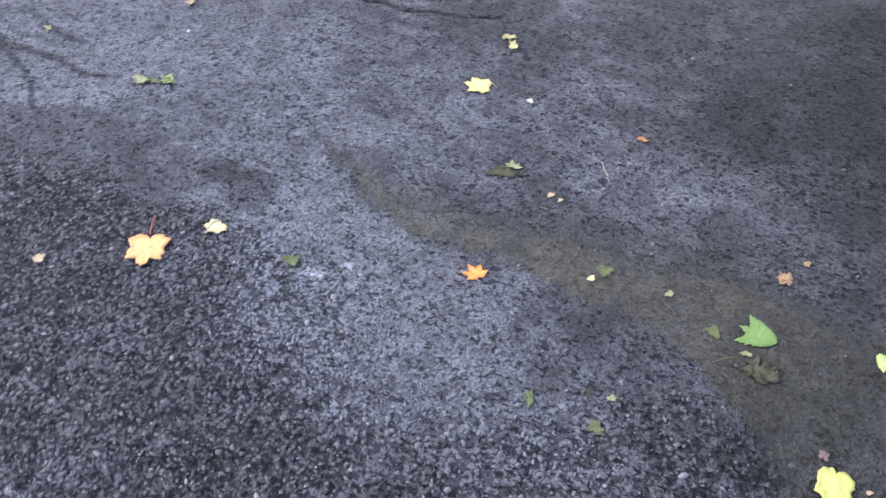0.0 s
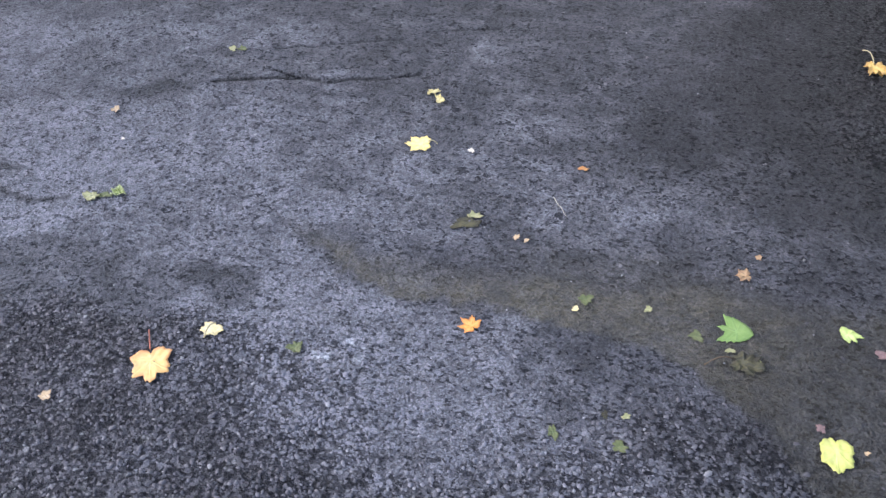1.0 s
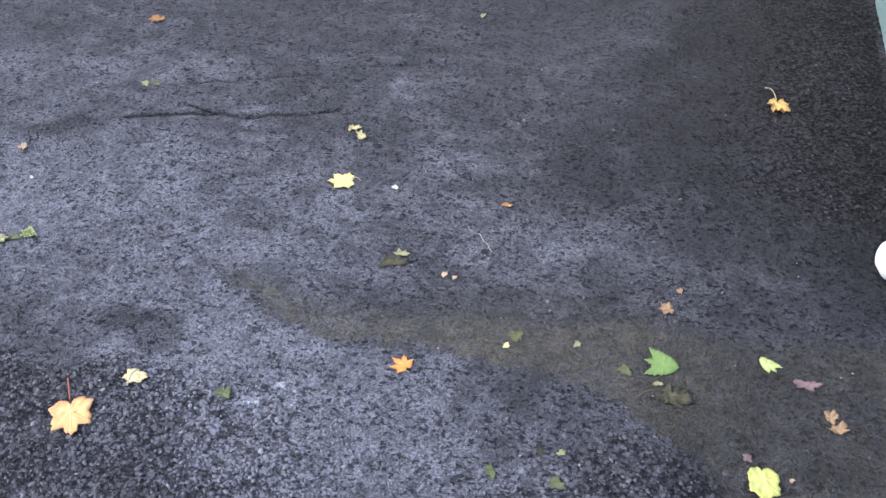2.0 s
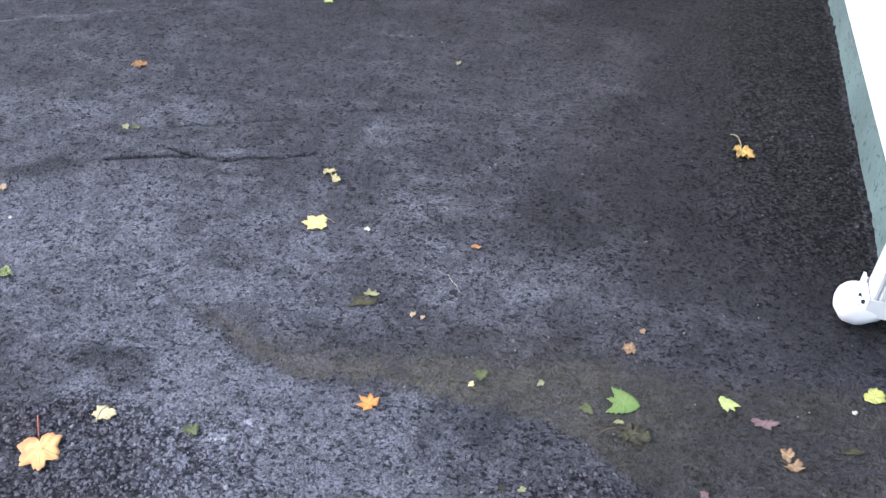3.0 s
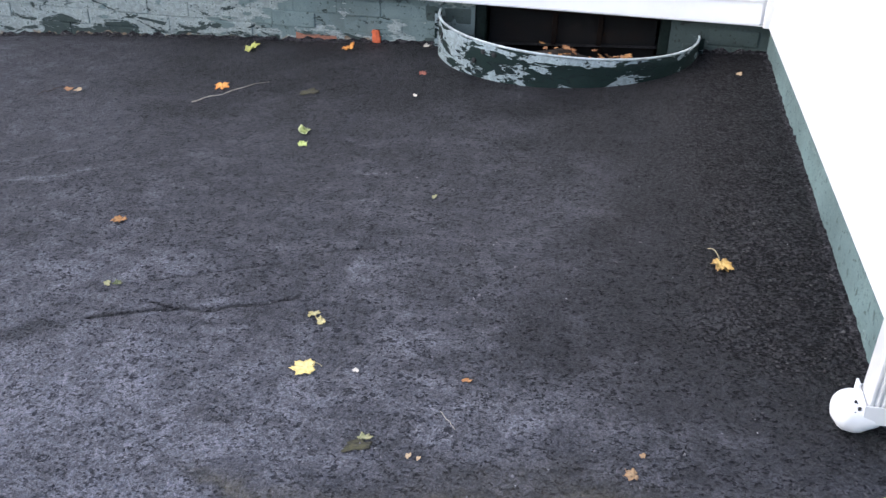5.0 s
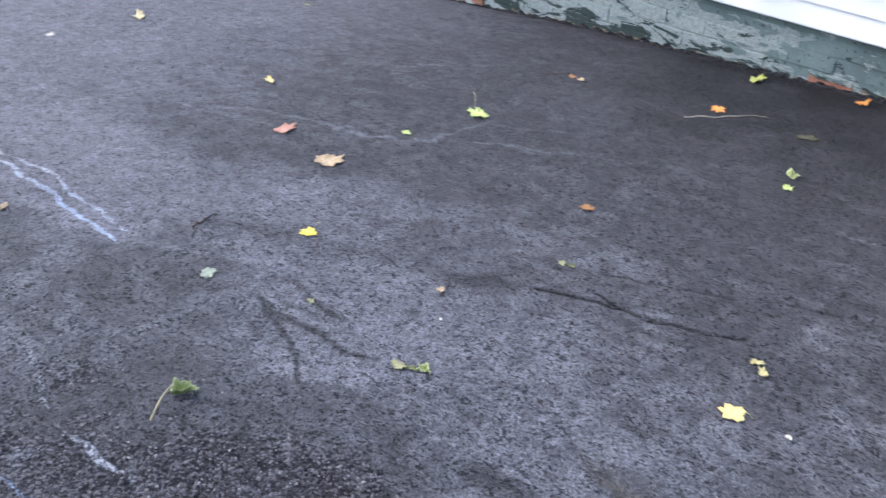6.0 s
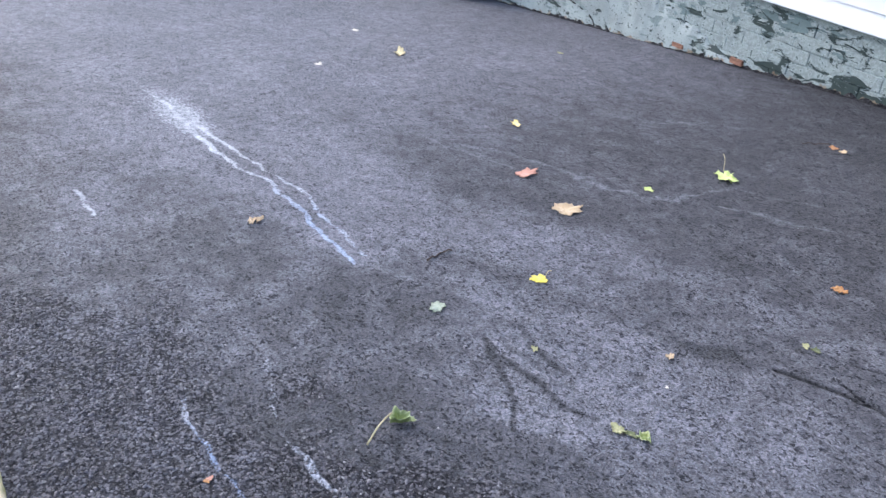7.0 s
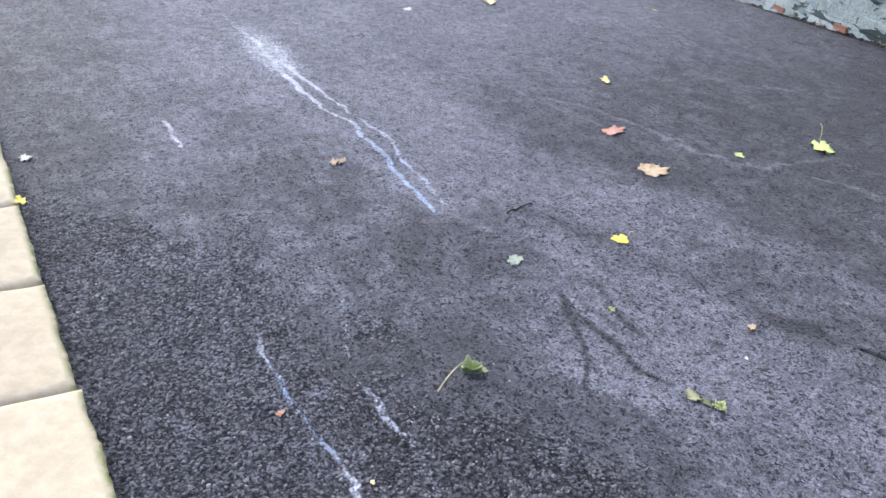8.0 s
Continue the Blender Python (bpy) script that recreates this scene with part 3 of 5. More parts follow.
    # bare coarse stone near the terrace
    edge = np.interp(px, [-2.6, -2.1, -1.75, -1.35, -1.07, -0.89, -0.73, -0.59, -0.45, -0.39, -0.29, -0.16, -0.05, 0.02, 0.10, 0.40],
                     [0.20, 0.35, 0.48, 0.62, 0.636, 0.659, 0.655, 0.682, 0.696, 0.627, 0.562, 0.523, 0.434, 0.362, 0.30, 0.20])
    west = smooth01((-0.8 - px) / 0.5)
    bare = smooth01((edge - wy + (0.22 + 0.2 * west) * (n2 - 0.5) + 0.12 * (n3 - 0.5) + 0.07 - 0.05 * west) / (0.16 + 0.34 * west))
    coarse = 0.80 * smooth01((0.90 + 0.4 * (n1 - 0.5) - py) / 0.35) * smooth01((px + 0.85) / 0.4)
    coarse = np.maximum(coarse, bare * smooth01((px + 2.8) / 0.6))
    coarse = np.maximum(coarse, 0.3 * smooth01((rough - 0.4) / 0.3))
    coarse = np.maximum(coarse, 0.8 * smooth01((px - 0.3) / 0.5) * smooth01((py - 1.2) / 0.5))
    coarse *= (1 - 0.75 * np.clip(silt, 0, 1)) * (1 - 0.8 * blob(-1.12, 0.92, 0.32, 0.18, 20))
    dust_sheen *= 1 - (0.33 - 0.08 * west) * bare
    damp_shade = np.maximum(damp_shade, 0.1 * bare)
    dust_sheen *= 1 - 0.55 * smooth01((py - 2.6) / 0.9) * smooth01((px + 2.6) / 1.2)
    # chalk
    chalk_a = [(-4.109, 0.859), (-3.728, 0.861), (-3.362, 0.841), (-3.104, 0.832), (-2.881, 0.842), (-2.692, 0.890), (-2.571, 0.876), (-2.401, 0.890), (-2.290, 0.858), (-2.132, 0.861), (-2.004, 0.859)]
    chalk_b = [(-3.365, 0.888), (-3.241, 0.889), (-2.977, 0.906), (-2.730, 0.930), (-2.528, 0.953), (-2.340, 0.911), (-2.194, 0.915), (-2.036, 0.909)]
    blue_a = [(-1.601, 0.172), (-1.524, 0.155), (-1.416, 0.160), (-1.337, 0.162), (-1.249, 0.163), (-1.148, 0.183), (-1.072, 0.181), (-0.941, 0.178)]
    blue_b = [(-1.668, 0.408), (-1.490, 0.354), (-1.362, 0.328), (-1.192, 0.316), (-1.093, 0.330), (-1.009, 0.324), (-0.898, 0.311)]
    chalk = (0.15 + 0.85 * smooth01((px + 3.6) / 0.6)) * 1.12 * soft_line(chalk_a, 0.0105, True) + 0.8 * soft_line(chalk_b, 0.010, True)
    chalk += 0.85 * soft_line([(-2.924, 0.291), (-2.802, 0.276), (-2.692, 0.281)], 0.011, True)
    chalk += (0.72 + 0.28 * n3) * soft_line(blue_a, 0.008, True) + (0.42 + 0.28 * smooth01((n2 - 0.3) / 0.4)) * soft_line(blue_b, 0.011, True)
    chalk += 0.55 * soft_line([(-0.420, 0.103), (-0.344, 0.106)], 0.01, True) + 0.4 * soft_line([(-0.611, 0.288), (-0.551, 0.326)], 0.006, True)
    chalk *= 0.62 + 0.75 * value_noise(px, py, 26.0, 21)
    chalk += 0.5 * blob(-0.491, 0.355, 0.014, 0.012) + 0.52 * blob(-3.62, 0.88, 0.52, 0.15) + 0.2 * blob(-3.45, 0.86, 0.25, 0.06)
    patch = smooth01((value_noise(0.8 * px + 0.6 * py, 0.8 * py - 0.6 * px, 58.0, 63) - 0.38) / 0.3)
    chalk += patch * (0.5 * blob(-0.268, 0.698, 0.07, 0.04, 30) + 0.4 * blob(-0.230, 0.672, 0.07, 0.02, -50)) + 0.3 * blob(-0.261, 0.681, 0.05, 0.03) + 0.3 * blob(-0.472, 0.741, 0.03, 0.015, 30)
    dust_sheen += 0.8 * blob(-3.6, 0.87, 0.55, 0.22) + 0.3 * blob(-3.1, 0.95, 0.9, 0.36) + 0.2 * blob(-2.68, 0.30, 0.35, 0.2) + 0.35 * soft_line(chalk_a, 0.06) + 0.2 * soft_line(chalk_b, 0.05)
    blue = np.clip(0.85 * soft_line(blue_a, 0.04, True) * smooth01((n2 - 0.25) / 0.4) + 0.12 * soft_line(blue_b, 0.04, True) + 0.75 * smooth01((px + 2.9) / 0.6) * soft_line(chalk_a, 0.06, True), 0, 1)
    # cracks are cut into the surface
    cut = np.zeros_like(px)
    for pts, w, k in (
        ([(-0.985, 1.498), (-0.821, 1.556), (-0.734, 1.577), (-0.686, 1.576), (-0.599, 1.610), (-0.474, 1.659)], 0.007, 1.0),
        ([(-0.855, 1.594), (-0.806, 1.578), (-0.715, 1.572)], 0.006, 0.9),
        ([(-0.691, 1.595), (-0.579, 1.591)], 0.005, 0.7),
        ([(-0.904, 1.695), (-0.797, 1.733), (-0.730, 1.765), (-0.566, 1.842)], 0.005, 0.7),
        ([(-0.455, 1.913), (-0.330, 1.956)], 0.006, 0.7),
    ):
        d = line_distance(px + 0.012 * (n3 - 0.5), py + 0.02 * (value_noise(px, py, 24.0, 8) - 0.5), pts)
        cut = np.maximum(cut, k * np.exp(-((d / w) ** 2)))
    damp_shade = damp_shade + 0.9 * cut
    dust_sheen *= 1 - cut
    fields = {"dust_sheen": dust_sheen, "silt": silt, "damp_shade": damp_shade, "coarse": coarse, "chalk": chalk, "blue": blue, "cut": cut}
    return {key: np.clip(value, 0, 1) for key, value in fields.items()}


def build_ground():
    xs, ys = spread(-4.8, 1.15, 0.008, 400.0), spread(-0.2, 4.0, 0.008, 400.0)
    nx, ny = len(xs), len(ys)
    px, py = np.meshgrid(xs, ys)
    px, py = px.ravel(), py.ravel()
    state = surface_state(px, py)
    z = ground_z(px, py) - 0.007 * state.pop("cut")
    verts = np.stack([px, py, z], 1)
    ii, jj = np.meshgrid(np.arange(nx - 1), np.arange(ny - 1))
    a = (jj * nx + ii).ravel()
    quads = np.stack([a, a + 1, a + nx + 1, a + nx], 1)
    mid = verts[quads].mean(1)
    hole = ((mid[:, 0] - WELL[0]) / (WELL[2] - 0.006)) ** 2 + ((mid[:, 1] - WELL[1]) / (WELL[3] - 0.006)) ** 2 < 1
    hole &= mid[:, 1] < FOUND_Y + 0.02
    quads = quads[~hole]
    me = bpy.data.meshes.new("ground")
    me.vertices.add(len(verts))
    me.vertices.foreach_set("co", verts.ravel())
    me.loops.add(quads.size)
    me.loops.foreach_set("vertex_index", quads.ravel())
    me.polygons.add(len(quads))
    me.polygons.foreach_set("loop_start", np.arange(0, quads.size, 4))
    me.polygons.foreach_set("use_smooth", np.ones(len(quads), bool))
    me.update(calc_edges=True)
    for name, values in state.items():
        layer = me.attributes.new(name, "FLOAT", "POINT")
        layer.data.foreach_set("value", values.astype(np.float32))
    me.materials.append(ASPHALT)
    return tagged(new("ground", me), "worn dark asphalt driveway with chalk streaks, silt and cracks", "asphalt", kind="structure")


build_ground()


# ---- house: siding ----
def clapboard(length):
    """One lapped board along x, its foot at the origin, facing -y."""
    bm = bmesh.new()
    prof = [(0.0, 0.0), (-0.014, 0.0), (-0.0155, 0.002), (-0.0155, 0.008), (-0.003, LAP + 0.012), (0.0, LAP + 0.012)]
    ends = [[bm.verts.new((x, y, z)) for y, z in prof] for x in (0.0, length)]
    n = len(prof)
    for k in range(n):
        bm.faces.new((ends[0][k], ends[0][(k + 1) % n], ends[1][(k + 1) % n], ends[1][k]))
    bm.faces.new(list(reversed(ends[0])))
    bm.faces.new(ends[1])
    bmesh.ops.recalc_face_normals(bm, faces=bm.faces)
    return bm


def sided_wall(name, label, start, length, turn, rows, core):
    """A wall of lapped boards over a plain core. start: foot of the boards."""
    bm = bmesh.new()
    box(bm, *core)
    me = link_mesh(name, bm, SIDING)
    wall = tagged(new(name, me), label, "wall", kind="structure")
    board = link_mesh("clapboard", clapboard(length), SIDING)
    for k in range(rows):
        ob = new("clapboard", board)
        ob.parent = wall
        ob.matrix_local = Matrix.Translation((start[0], start[1], start[2] + k * LAP)) @ pose(0, 0, 0, 0, 0, turn)
    return wall


ROWS_UP = 27
TOP_Z = SIDING_Z + ROWS_UP * LAP
wall_north = sided_wall("wall_north", "white lapped vinyl siding on the back house wall", (-7.0, WALL_Y + 0.0155, SIDING_Z), WALL_X - 0.036 + 7.0, 0, ROWS_UP,
                        (-7.0, 1.3, WALL_Y + 0.017, WALL_Y + 0.2, SIDING_Z + 0.004, TOP_Z))
wall_east = sided_wall("wall_east", "white lapped vinyl siding on the projecting wing", (WALL_X + 0.0155, WALL_Y - 0.034, SIDING_Z), WALL_Y - 1.179, -90, ROWS_UP,
                       (WALL_X + 0.017, WALL_X + 0.2, 1.16, WALL_Y + 0.016, SIDING_Z + 0.004, TOP_Z))
wall_south = sided_wall("wall_south", "white lapped vinyl siding on the end of the wing", (WALL_X + 0.03, 1.1355, SIDING_Z), 4.0, 0, ROWS_UP,
                        (WALL_X + 0.201, 5.0, 1.137, 1.35, SIDING_Z + 0.004, TOP_Z))


def closing_wall(name, label, *sides):
    bm = bmesh.new()
    box(bm, *sides)
    return tagged(new(name, link_mesh(name, bm, SIDING)), label, "wall", kind="structure")


closing_wall("wall_west", "white sided wall at the far end of the house", -7.2, -7.003, WALL_Y + 0.017, 8.0, -0.6, TOP_Z)
closing_wall("wall_back", "white sided wall at the back of the house", -7.003, 5.0, 7.8, 8.0, -0.6, TOP_Z)
closing_wall("wall_far_east", "white sided wall on the street side of the house", 5.003, 5.2, 1.137, 8.0, -0.6, TOP_Z)
bm = bmesh.new()
box(bm, -7.2, 5.2, WALL_Y + 0.02, 8.0, TOP_Z + 0.003, TOP_Z + 0.15)
box(bm, WALL_X + 0.02, 5.2, 1.14, WALL_Y + 0.017, TOP_Z + 0.003, TOP_Z + 0.15)
tagged(new("roof", link_mesh("roof", bm, plain("dark_roofing", (0.12, 0.12, 0.125), 0.9, 0.0, 0.3, 8.0, 0.5))), "plain dark flat roof over the house", "roof", kind="structure")


def corner_post(name, label, x0, x1, y0, y1):
    bm = bmesh.new()
    box(bm, x0, x1, y0, y1, SIDING_Z - 0.004, TOP_Z, 0.004)
    return tagged(new(name, link_mesh(name, bm, WHITE_METAL)), label, "trim", kind="structure")


corner_post("trim_inside_corner", "white inside corner trim between two sided walls", WALL_X - 0.022, WALL_X + 0.012, WALL_Y - 0.022, WALL_Y + 0.012)
corner_post("trim_outside_corner", "white outside corner trim on the wing", WALL_X - 0.006, WALL_X + 0.05, 1.098, 1.17)

# starter lip under the siding
bm = bmesh.new()
box(bm, -7.0, WALL_X - 0.023, WALL_Y + 0.004, FOUND_Y + 0.01, SIDING_Z - 0.003, SIDING_Z + 0.003)
tagged(new("trim_north", link_mesh("trim_north", bm, WHITE_METAL)), "white starter strip under the siding", "trim", kind="structure")

# ---- house: foundation ----
WIN_X0, WIN_X1, WIN_Z0, WIN_Z1 = -0.335, 0.545, -0.35, 0.244


def foundation_core():
    bm = bmesh.new()
    y0, y1 = FOUND_Y + 0.0028, FOUND_Y + 0.26
    box(bm, -7.0, WIN_X0, y0, y1, -0.9, SIDING_Z + 0.05)
    box(bm, WIN_X1, 1.3, y0, y1, -0.9, SIDING_Z + 0.05)
    box(bm, WIN_X0, WIN_X1, y0, y1, -0.9, WIN_Z0)
    box(bm, WIN_X0, WIN_X1, y0, y1, WIN_Z1, SIDING_Z + 0.05)
    for f in bm.faces:
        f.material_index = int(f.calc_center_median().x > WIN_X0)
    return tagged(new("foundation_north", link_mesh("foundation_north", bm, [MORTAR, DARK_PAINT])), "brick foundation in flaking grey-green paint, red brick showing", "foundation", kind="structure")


foundation_north = foundation_core()


def rough_strip(name, x0, x1, z_low, z_high, y, material, label, category, axis="x", seed=0, amp=0.012, step=0.02, taper=0.0):
    """An uneven rendered face standing proud of a wall, along x or along y, with its ragged foot in the ground."""
    bm = bmesh.new()
    n = max(2, int((x1 - x0) / step))
    rows = 9
    grid = []
    for i in range(n + 1):
        u = x0 + (x1 - x0) * i / n
        column = []
        high = z_high
        if taper:
            high -= 0.42 * max(0.0, 1 - (x1 - u) / taper) + 0.05 * noise.noise(Vector((u * 6.0, seed, 2.0))) + 0.02 * noise.noise(Vector((u * 26.0, seed, 2.0)))
        for j in range(rows + 1):
            z = z_low + (high - z_low) * j / rows
            bulge = amp * noise.noise(Vector((u * 5.0 + seed, z * 9.0, 0.3))) + 0.5 * amp * noise.noise(Vector((u * 21.0, z * 25.0, seed)))
            d = y + bulge
            column.append(bm.verts.new((u, d, z) if axis == "x" else (d, u, z)))
        back = y + 0.2
        column.append(bm.verts.new((u, back, high) if axis == "x" else (back, u, high)))
        grid.append(column)
    for a, b in zip(grid, grid[1:]):
        for j in range(rows + 1):
            bm.faces.new((a[j], b[j], b[j + 1], a[j + 1]))
    bmesh.ops.recalc_face_normals(bm, faces=bm.faces)
    ob = new(name, link_mesh(name, bm, material, True))
    return tagged(ob, label, category, kind="structure")


rough_strip("foundation_east", 1.19, FOUND_Y, -0.35, SIDING_Z + 0.02, FOUND_X - 0.008, GREEN_SMOOTH, "smooth grey-green painted foundation of the wing", "foundation", "y", 2.0, 0.006)
rough_strip("foundation_south", FOUND_X - 0.004, 5.0, -0.35, SIDING_Z + 0.02, 1.19, GREEN_SMOOTH, "grey-green painted foundation at the wing's end", "foundation", "x", 5.0, 0.006, 0.05)
foundation_west = rough_strip("foundation_west", -7.0, -2.75, -0.75, 0.16, FOUND_Y - 0.007, PALE_PARGE, "pale cracked parging flaking off the old foundation", "foundation", "x", 9.0, 0.016, 0.015, 1.3)


def asphalt_lip(name, length, along, seed, keep=None, ragged=0.011, rise=0.004):
    """A ragged fillet where the asphalt runs up against a wall. along(u): the foot of the wall and the way out from it."""
    bm = bmesh.new()
    n = int(length / 0.008)
    columns = []
    for i in range(n + 1):
        (x, y), (ox, oy) = along(length * i / n)
        u = length * i / n
        up = rise + ragged * max(-0.6, noise.noise(Vector((u * 22, seed, 0)))) + 0.008 * noise.noise(Vector((u * 70, seed, 1)))
        out = 0.012 + 0.008 * noise.noise(Vector((u * 15, seed, 5)))
        g = gz(x, y)
        columns.append([bm.verts.new(p) for p in (
            (x - ox * 0.02, y - oy * 0.02, g + up), (x + ox * 0.006, y + oy * 0.006, g + max(0.003, up * 0.9)),
            (x + ox * out, y + oy * out, gz(x + ox * out, y + oy * out) + 0.003), (x + ox * (out + 0.03), y + oy * (out + 0.03), gz(x + ox * (out + 0.03), y + oy * (out + 0.03)) - 0.008))])
    for a, b in zip(columns, columns[1:]):
        if keep and not keep(0.5 * (a[1].co + b[1].co)):
            continue
        for j in range(3):
            bm.faces.new((a[j], b[j], b[j + 1], a[j + 1]))
    bmesh.ops.recalc_face_normals(bm, faces=bm.faces)
    me = link_mesh(name, bm, ASPHALT, True)
    for field, value in (("dust_sheen", 0.12), ("damp_shade", 0.6), ("coarse", 0.8)):
        layer = me.attributes.new(field, "FLOAT", "POINT")
        layer.data.foreach_set("value", [value] * len(me.vertices))
    return tagged(new(name, me), "ragged asphalt edge against the house foundation", "asphalt edge", kind="structure")


def parging_crack():
    """A crack running down the pale parging to the ground."""
    bm = bmesh.new()
    pts = [(-4.66, -0.115), (-4.56, -0.135), (-4.47, -0.148), (-4.40, -0.165), (-4.345, -0.172), (-4.30, -0.20), (-4.275, -0.235), (-4.25, -0.27)]
    fine = []
    for (xa, za), (xb, zb) in zip(pts, pts[1:]):
        for k in range(5):
            x, z = xa + (xb - xa) * k / 5, za + (zb - za) * k / 5
            bulge = 0.016 * noise.noise(Vector((x * 5.0 + 9.0, z * 9.0, 0.3))) + 0.008 * noise.noise(Vector((x * 21.0, z * 25.0, 9.0)))
            fine.append((x, FOUND_Y - 0.007 + bulge, z + 0.006 * noise.noise(Vector((x * 40, 0, 0)))))
    tube(bm, fine, [0.0045 + 0.002 * noise.noise(Vector((p[0] * 30, 1, 0))) for p in fine], 6)
    return part("crack", bm, DARK_HOLE, foundation_west, "dark crack in the parging", True)


parging_crack()

asphalt_lip("ground_edge_east", FOUND_Y - 1.19, lambda u: ((FOUND_X - 0.008, 1.19 + u), (-1, 0)), 3.0, None, 0.016)
asphalt_lip("ground_edge_north", FOUND_X + 6.0, lambda u: ((FOUND_X - u, FOUND_Y), (0, -1)), 8.0,
            lambda p: abs(p.x - WELL[0]) > WELL[2] + 0.01, 0.022, 0.014)

# ---- window well ----
def build_well():
    well = tagged(empty("window_well", WELL[0], WELL[1], gz(WELL[0], 3.5)), "half-round steel window well in flaking dark green paint", "window well")
    base = Vector(well.location)

    def rim_z(a):
        return 0.203 - 0.03 * (0.5 + 0.5 * math.cos(a)) ** 1.5 - base.z

    bm = bmesh.new()
    n, rows = 72, 10
    inner, outer = [], []
    for i in range(n + 1):
        a = math.pi + math.pi * i / n
        for store, off in ((outer, 0.0), (inner, -0.005)):
            column = []
            for j in range(rows + 1):
                top = rim_z(a)
                z = -0.55 + (top + 0.55) * (j / rows) ** 0.6
                dent = 0.004 * noise.noise(Vector((a * 3.0, z * 7.0, 1.7)))
                column.append(bm.verts.new(((WELL[2] + off + dent) * math.cos(a), (WELL[3] + off + dent) * math.sin(a), z)))
            store.append(column)
    for i in range(n):
        for j in range(rows):
            bm.faces.new((outer[i][j], outer[i + 1][j], outer[i + 1][j + 1], outer[i][j + 1]))
            bm.faces.new((inner[i + 1][j], inner[i][j], inner[i][j + 1], inner[i + 1][j + 1]))
        bm.faces.new((outer[i][rows], outer[i + 1][rows], inner[i + 1][rows], inner[i][rows]))
    bmesh.ops.recalc_face_normals(bm, faces=bm.faces)
    part("curved_wall", bm, WELL_PAINT, well, "curved steel sheet in flaking dark green paint", True)
    bm = bmesh.new()
    tube(bm, [((WELL[2] - 0.002) * math.cos(a), (WELL[3] - 0.002) * math.sin(a), rim_z(a)) for a in (math.pi + math.pi * i / 60 for i in range(61))], 0.0055, 8)
    part("rim", bm, RIM_STEEL, well, "worn pale rolled steel rim", True)
    for side in (-1, 1):
        bm = bmesh.new()
        x = side * WELL[2]
        box(bm, min(x, x + side * 0.022), max(x, x + side * 0.022), -0.026, -0.02, -0.5, rim_z(math.pi if side < 0 else 0.0) - 0.004, 0.001)
        part("flange", bm, WELL_PAINT, well)
    for a, z in ((190, 0.115), (203, 0.085), (237, 0.098), (242.5, 0.096), (232, 0.05)):
        r = radians(a)
        c = Vector((WELL[2] * math.cos(r), WELL[3] * math.sin(r), z))
        out = Vector((math.cos(r) / WELL[2], math.sin(r) / WELL[3], 0)).normalized()
        bm = bmesh.new()
        tube(bm, [c - out * 0.003, c + out * 0.004, c + out * 0.006], [0.011, 0.011, 0.007], 12)
        part("bolt", bm, DARK_HOLE, well, "dark rusted bolt", True)
    return well


build_well()

bm = bmesh.new()
fan = []
for i in range(41):
    for j in range(9):
        a, r = math.pi + math.pi * i / 40, (j + 0.02) / 8.02
        x, y = WELL[0] + 0.58 * r * math.cos(a), WELL[1] + 0.51 * r * math.sin(a)
        fan.append(bm.verts.new((x, y, -0.015 + 0.075 * (1 - r) + 0.025 * noise.noise(Vector((x * 9, y * 9, 0))))))
for i in range(40):
    for j in range(8):
        k = i * 9 + j
        bm.faces.new((fan[k], fan[k + 1], fan[k + 10], fan[k + 9]))
bmesh.ops.recalc_face_normals(bm, faces=bm.faces)
tagged(new("soil_in_well", link_mesh("soil_in_well", bm, SOIL, True)), "dark soil at the bottom of the window well", "soil", kind="structure")


def build_window():
    win = tagged(empty("window_1", (WIN_X0 + WIN_X1) / 2, FOUND_Y, 0.0), "dark basement window behind the window well", "window", kind="structure")
    cx = win.location.x

    def bar(name, x0, x1, z0, z1, y0=0.03, y1=0.085, mat=DARK_WOOD):
        bm = bmesh.new()
        box(bm, x0 - cx, x1 - cx, y0, y1, z0, z1, 0.003)
        return part(name, bm, mat, win)

    bar("window_frame", WIN_X0, WIN_X0 + 0.05, WIN_Z0, WIN_Z1, 0.012, 0.085, GREEN_WOOD)
    bar("window_frame", WIN_X1 - 0.045, WIN_X1, WIN_Z0, WIN_Z1, 0.012, 0.085, GREEN_WOOD)
    bar("window_frame", WIN_X0 + 0.051, WIN_X1 - 0.046, WIN_Z1 - 0.03, WIN_Z1)
    bar("window_sill", WIN_X0 + 0.051, WIN_X1 - 0.046, WIN_Z0, WIN_Z0 + 0.06, 0.0, 0.085)
    inner = [WIN_X0 + 0.051, 0.03, 0.236, WIN_X1 - 0.046]
    for x in inner[1:-1]:
        bar("mullion", x - 0.012, x + 0.012, WIN_Z0 + 0.061, WIN_Z1 - 0.031, 0.04, 0.08)
    for a, b in zip(inner, inner[1:]):
        bm = bmesh.new()
        box(bm, a + 0.012 - cx, b - 0.012 - cx, 0.058, 0.064, WIN_Z0 + 0.061, WIN_Z1 - 0.031)
        part("pane", bm, GLASS, win, "dark dusty glass pane")
    # dark board added behind the panes in place of the unlit room
    bm = bmesh.new()
    box(bm, WIN_X0 - cx, WIN_X1 - cx, 0.2, 0.22, WIN_Z0, WIN_Z1)
    part("dark_backing", bm, DARK_WOOD, win, "added dark board standing in for the unlit room")
    return win


build_window()

# ---- pier at the far end of the foundation ----
bm = bmesh.new()
box(bm, -6.0, -5.42, 3.55, FOUND_Y, -0.8, 0.2, 0.02)
bmesh.ops.subdivide_edges(bm, edges=bm.edges[:], cuts=5, use_grid_fill=True)
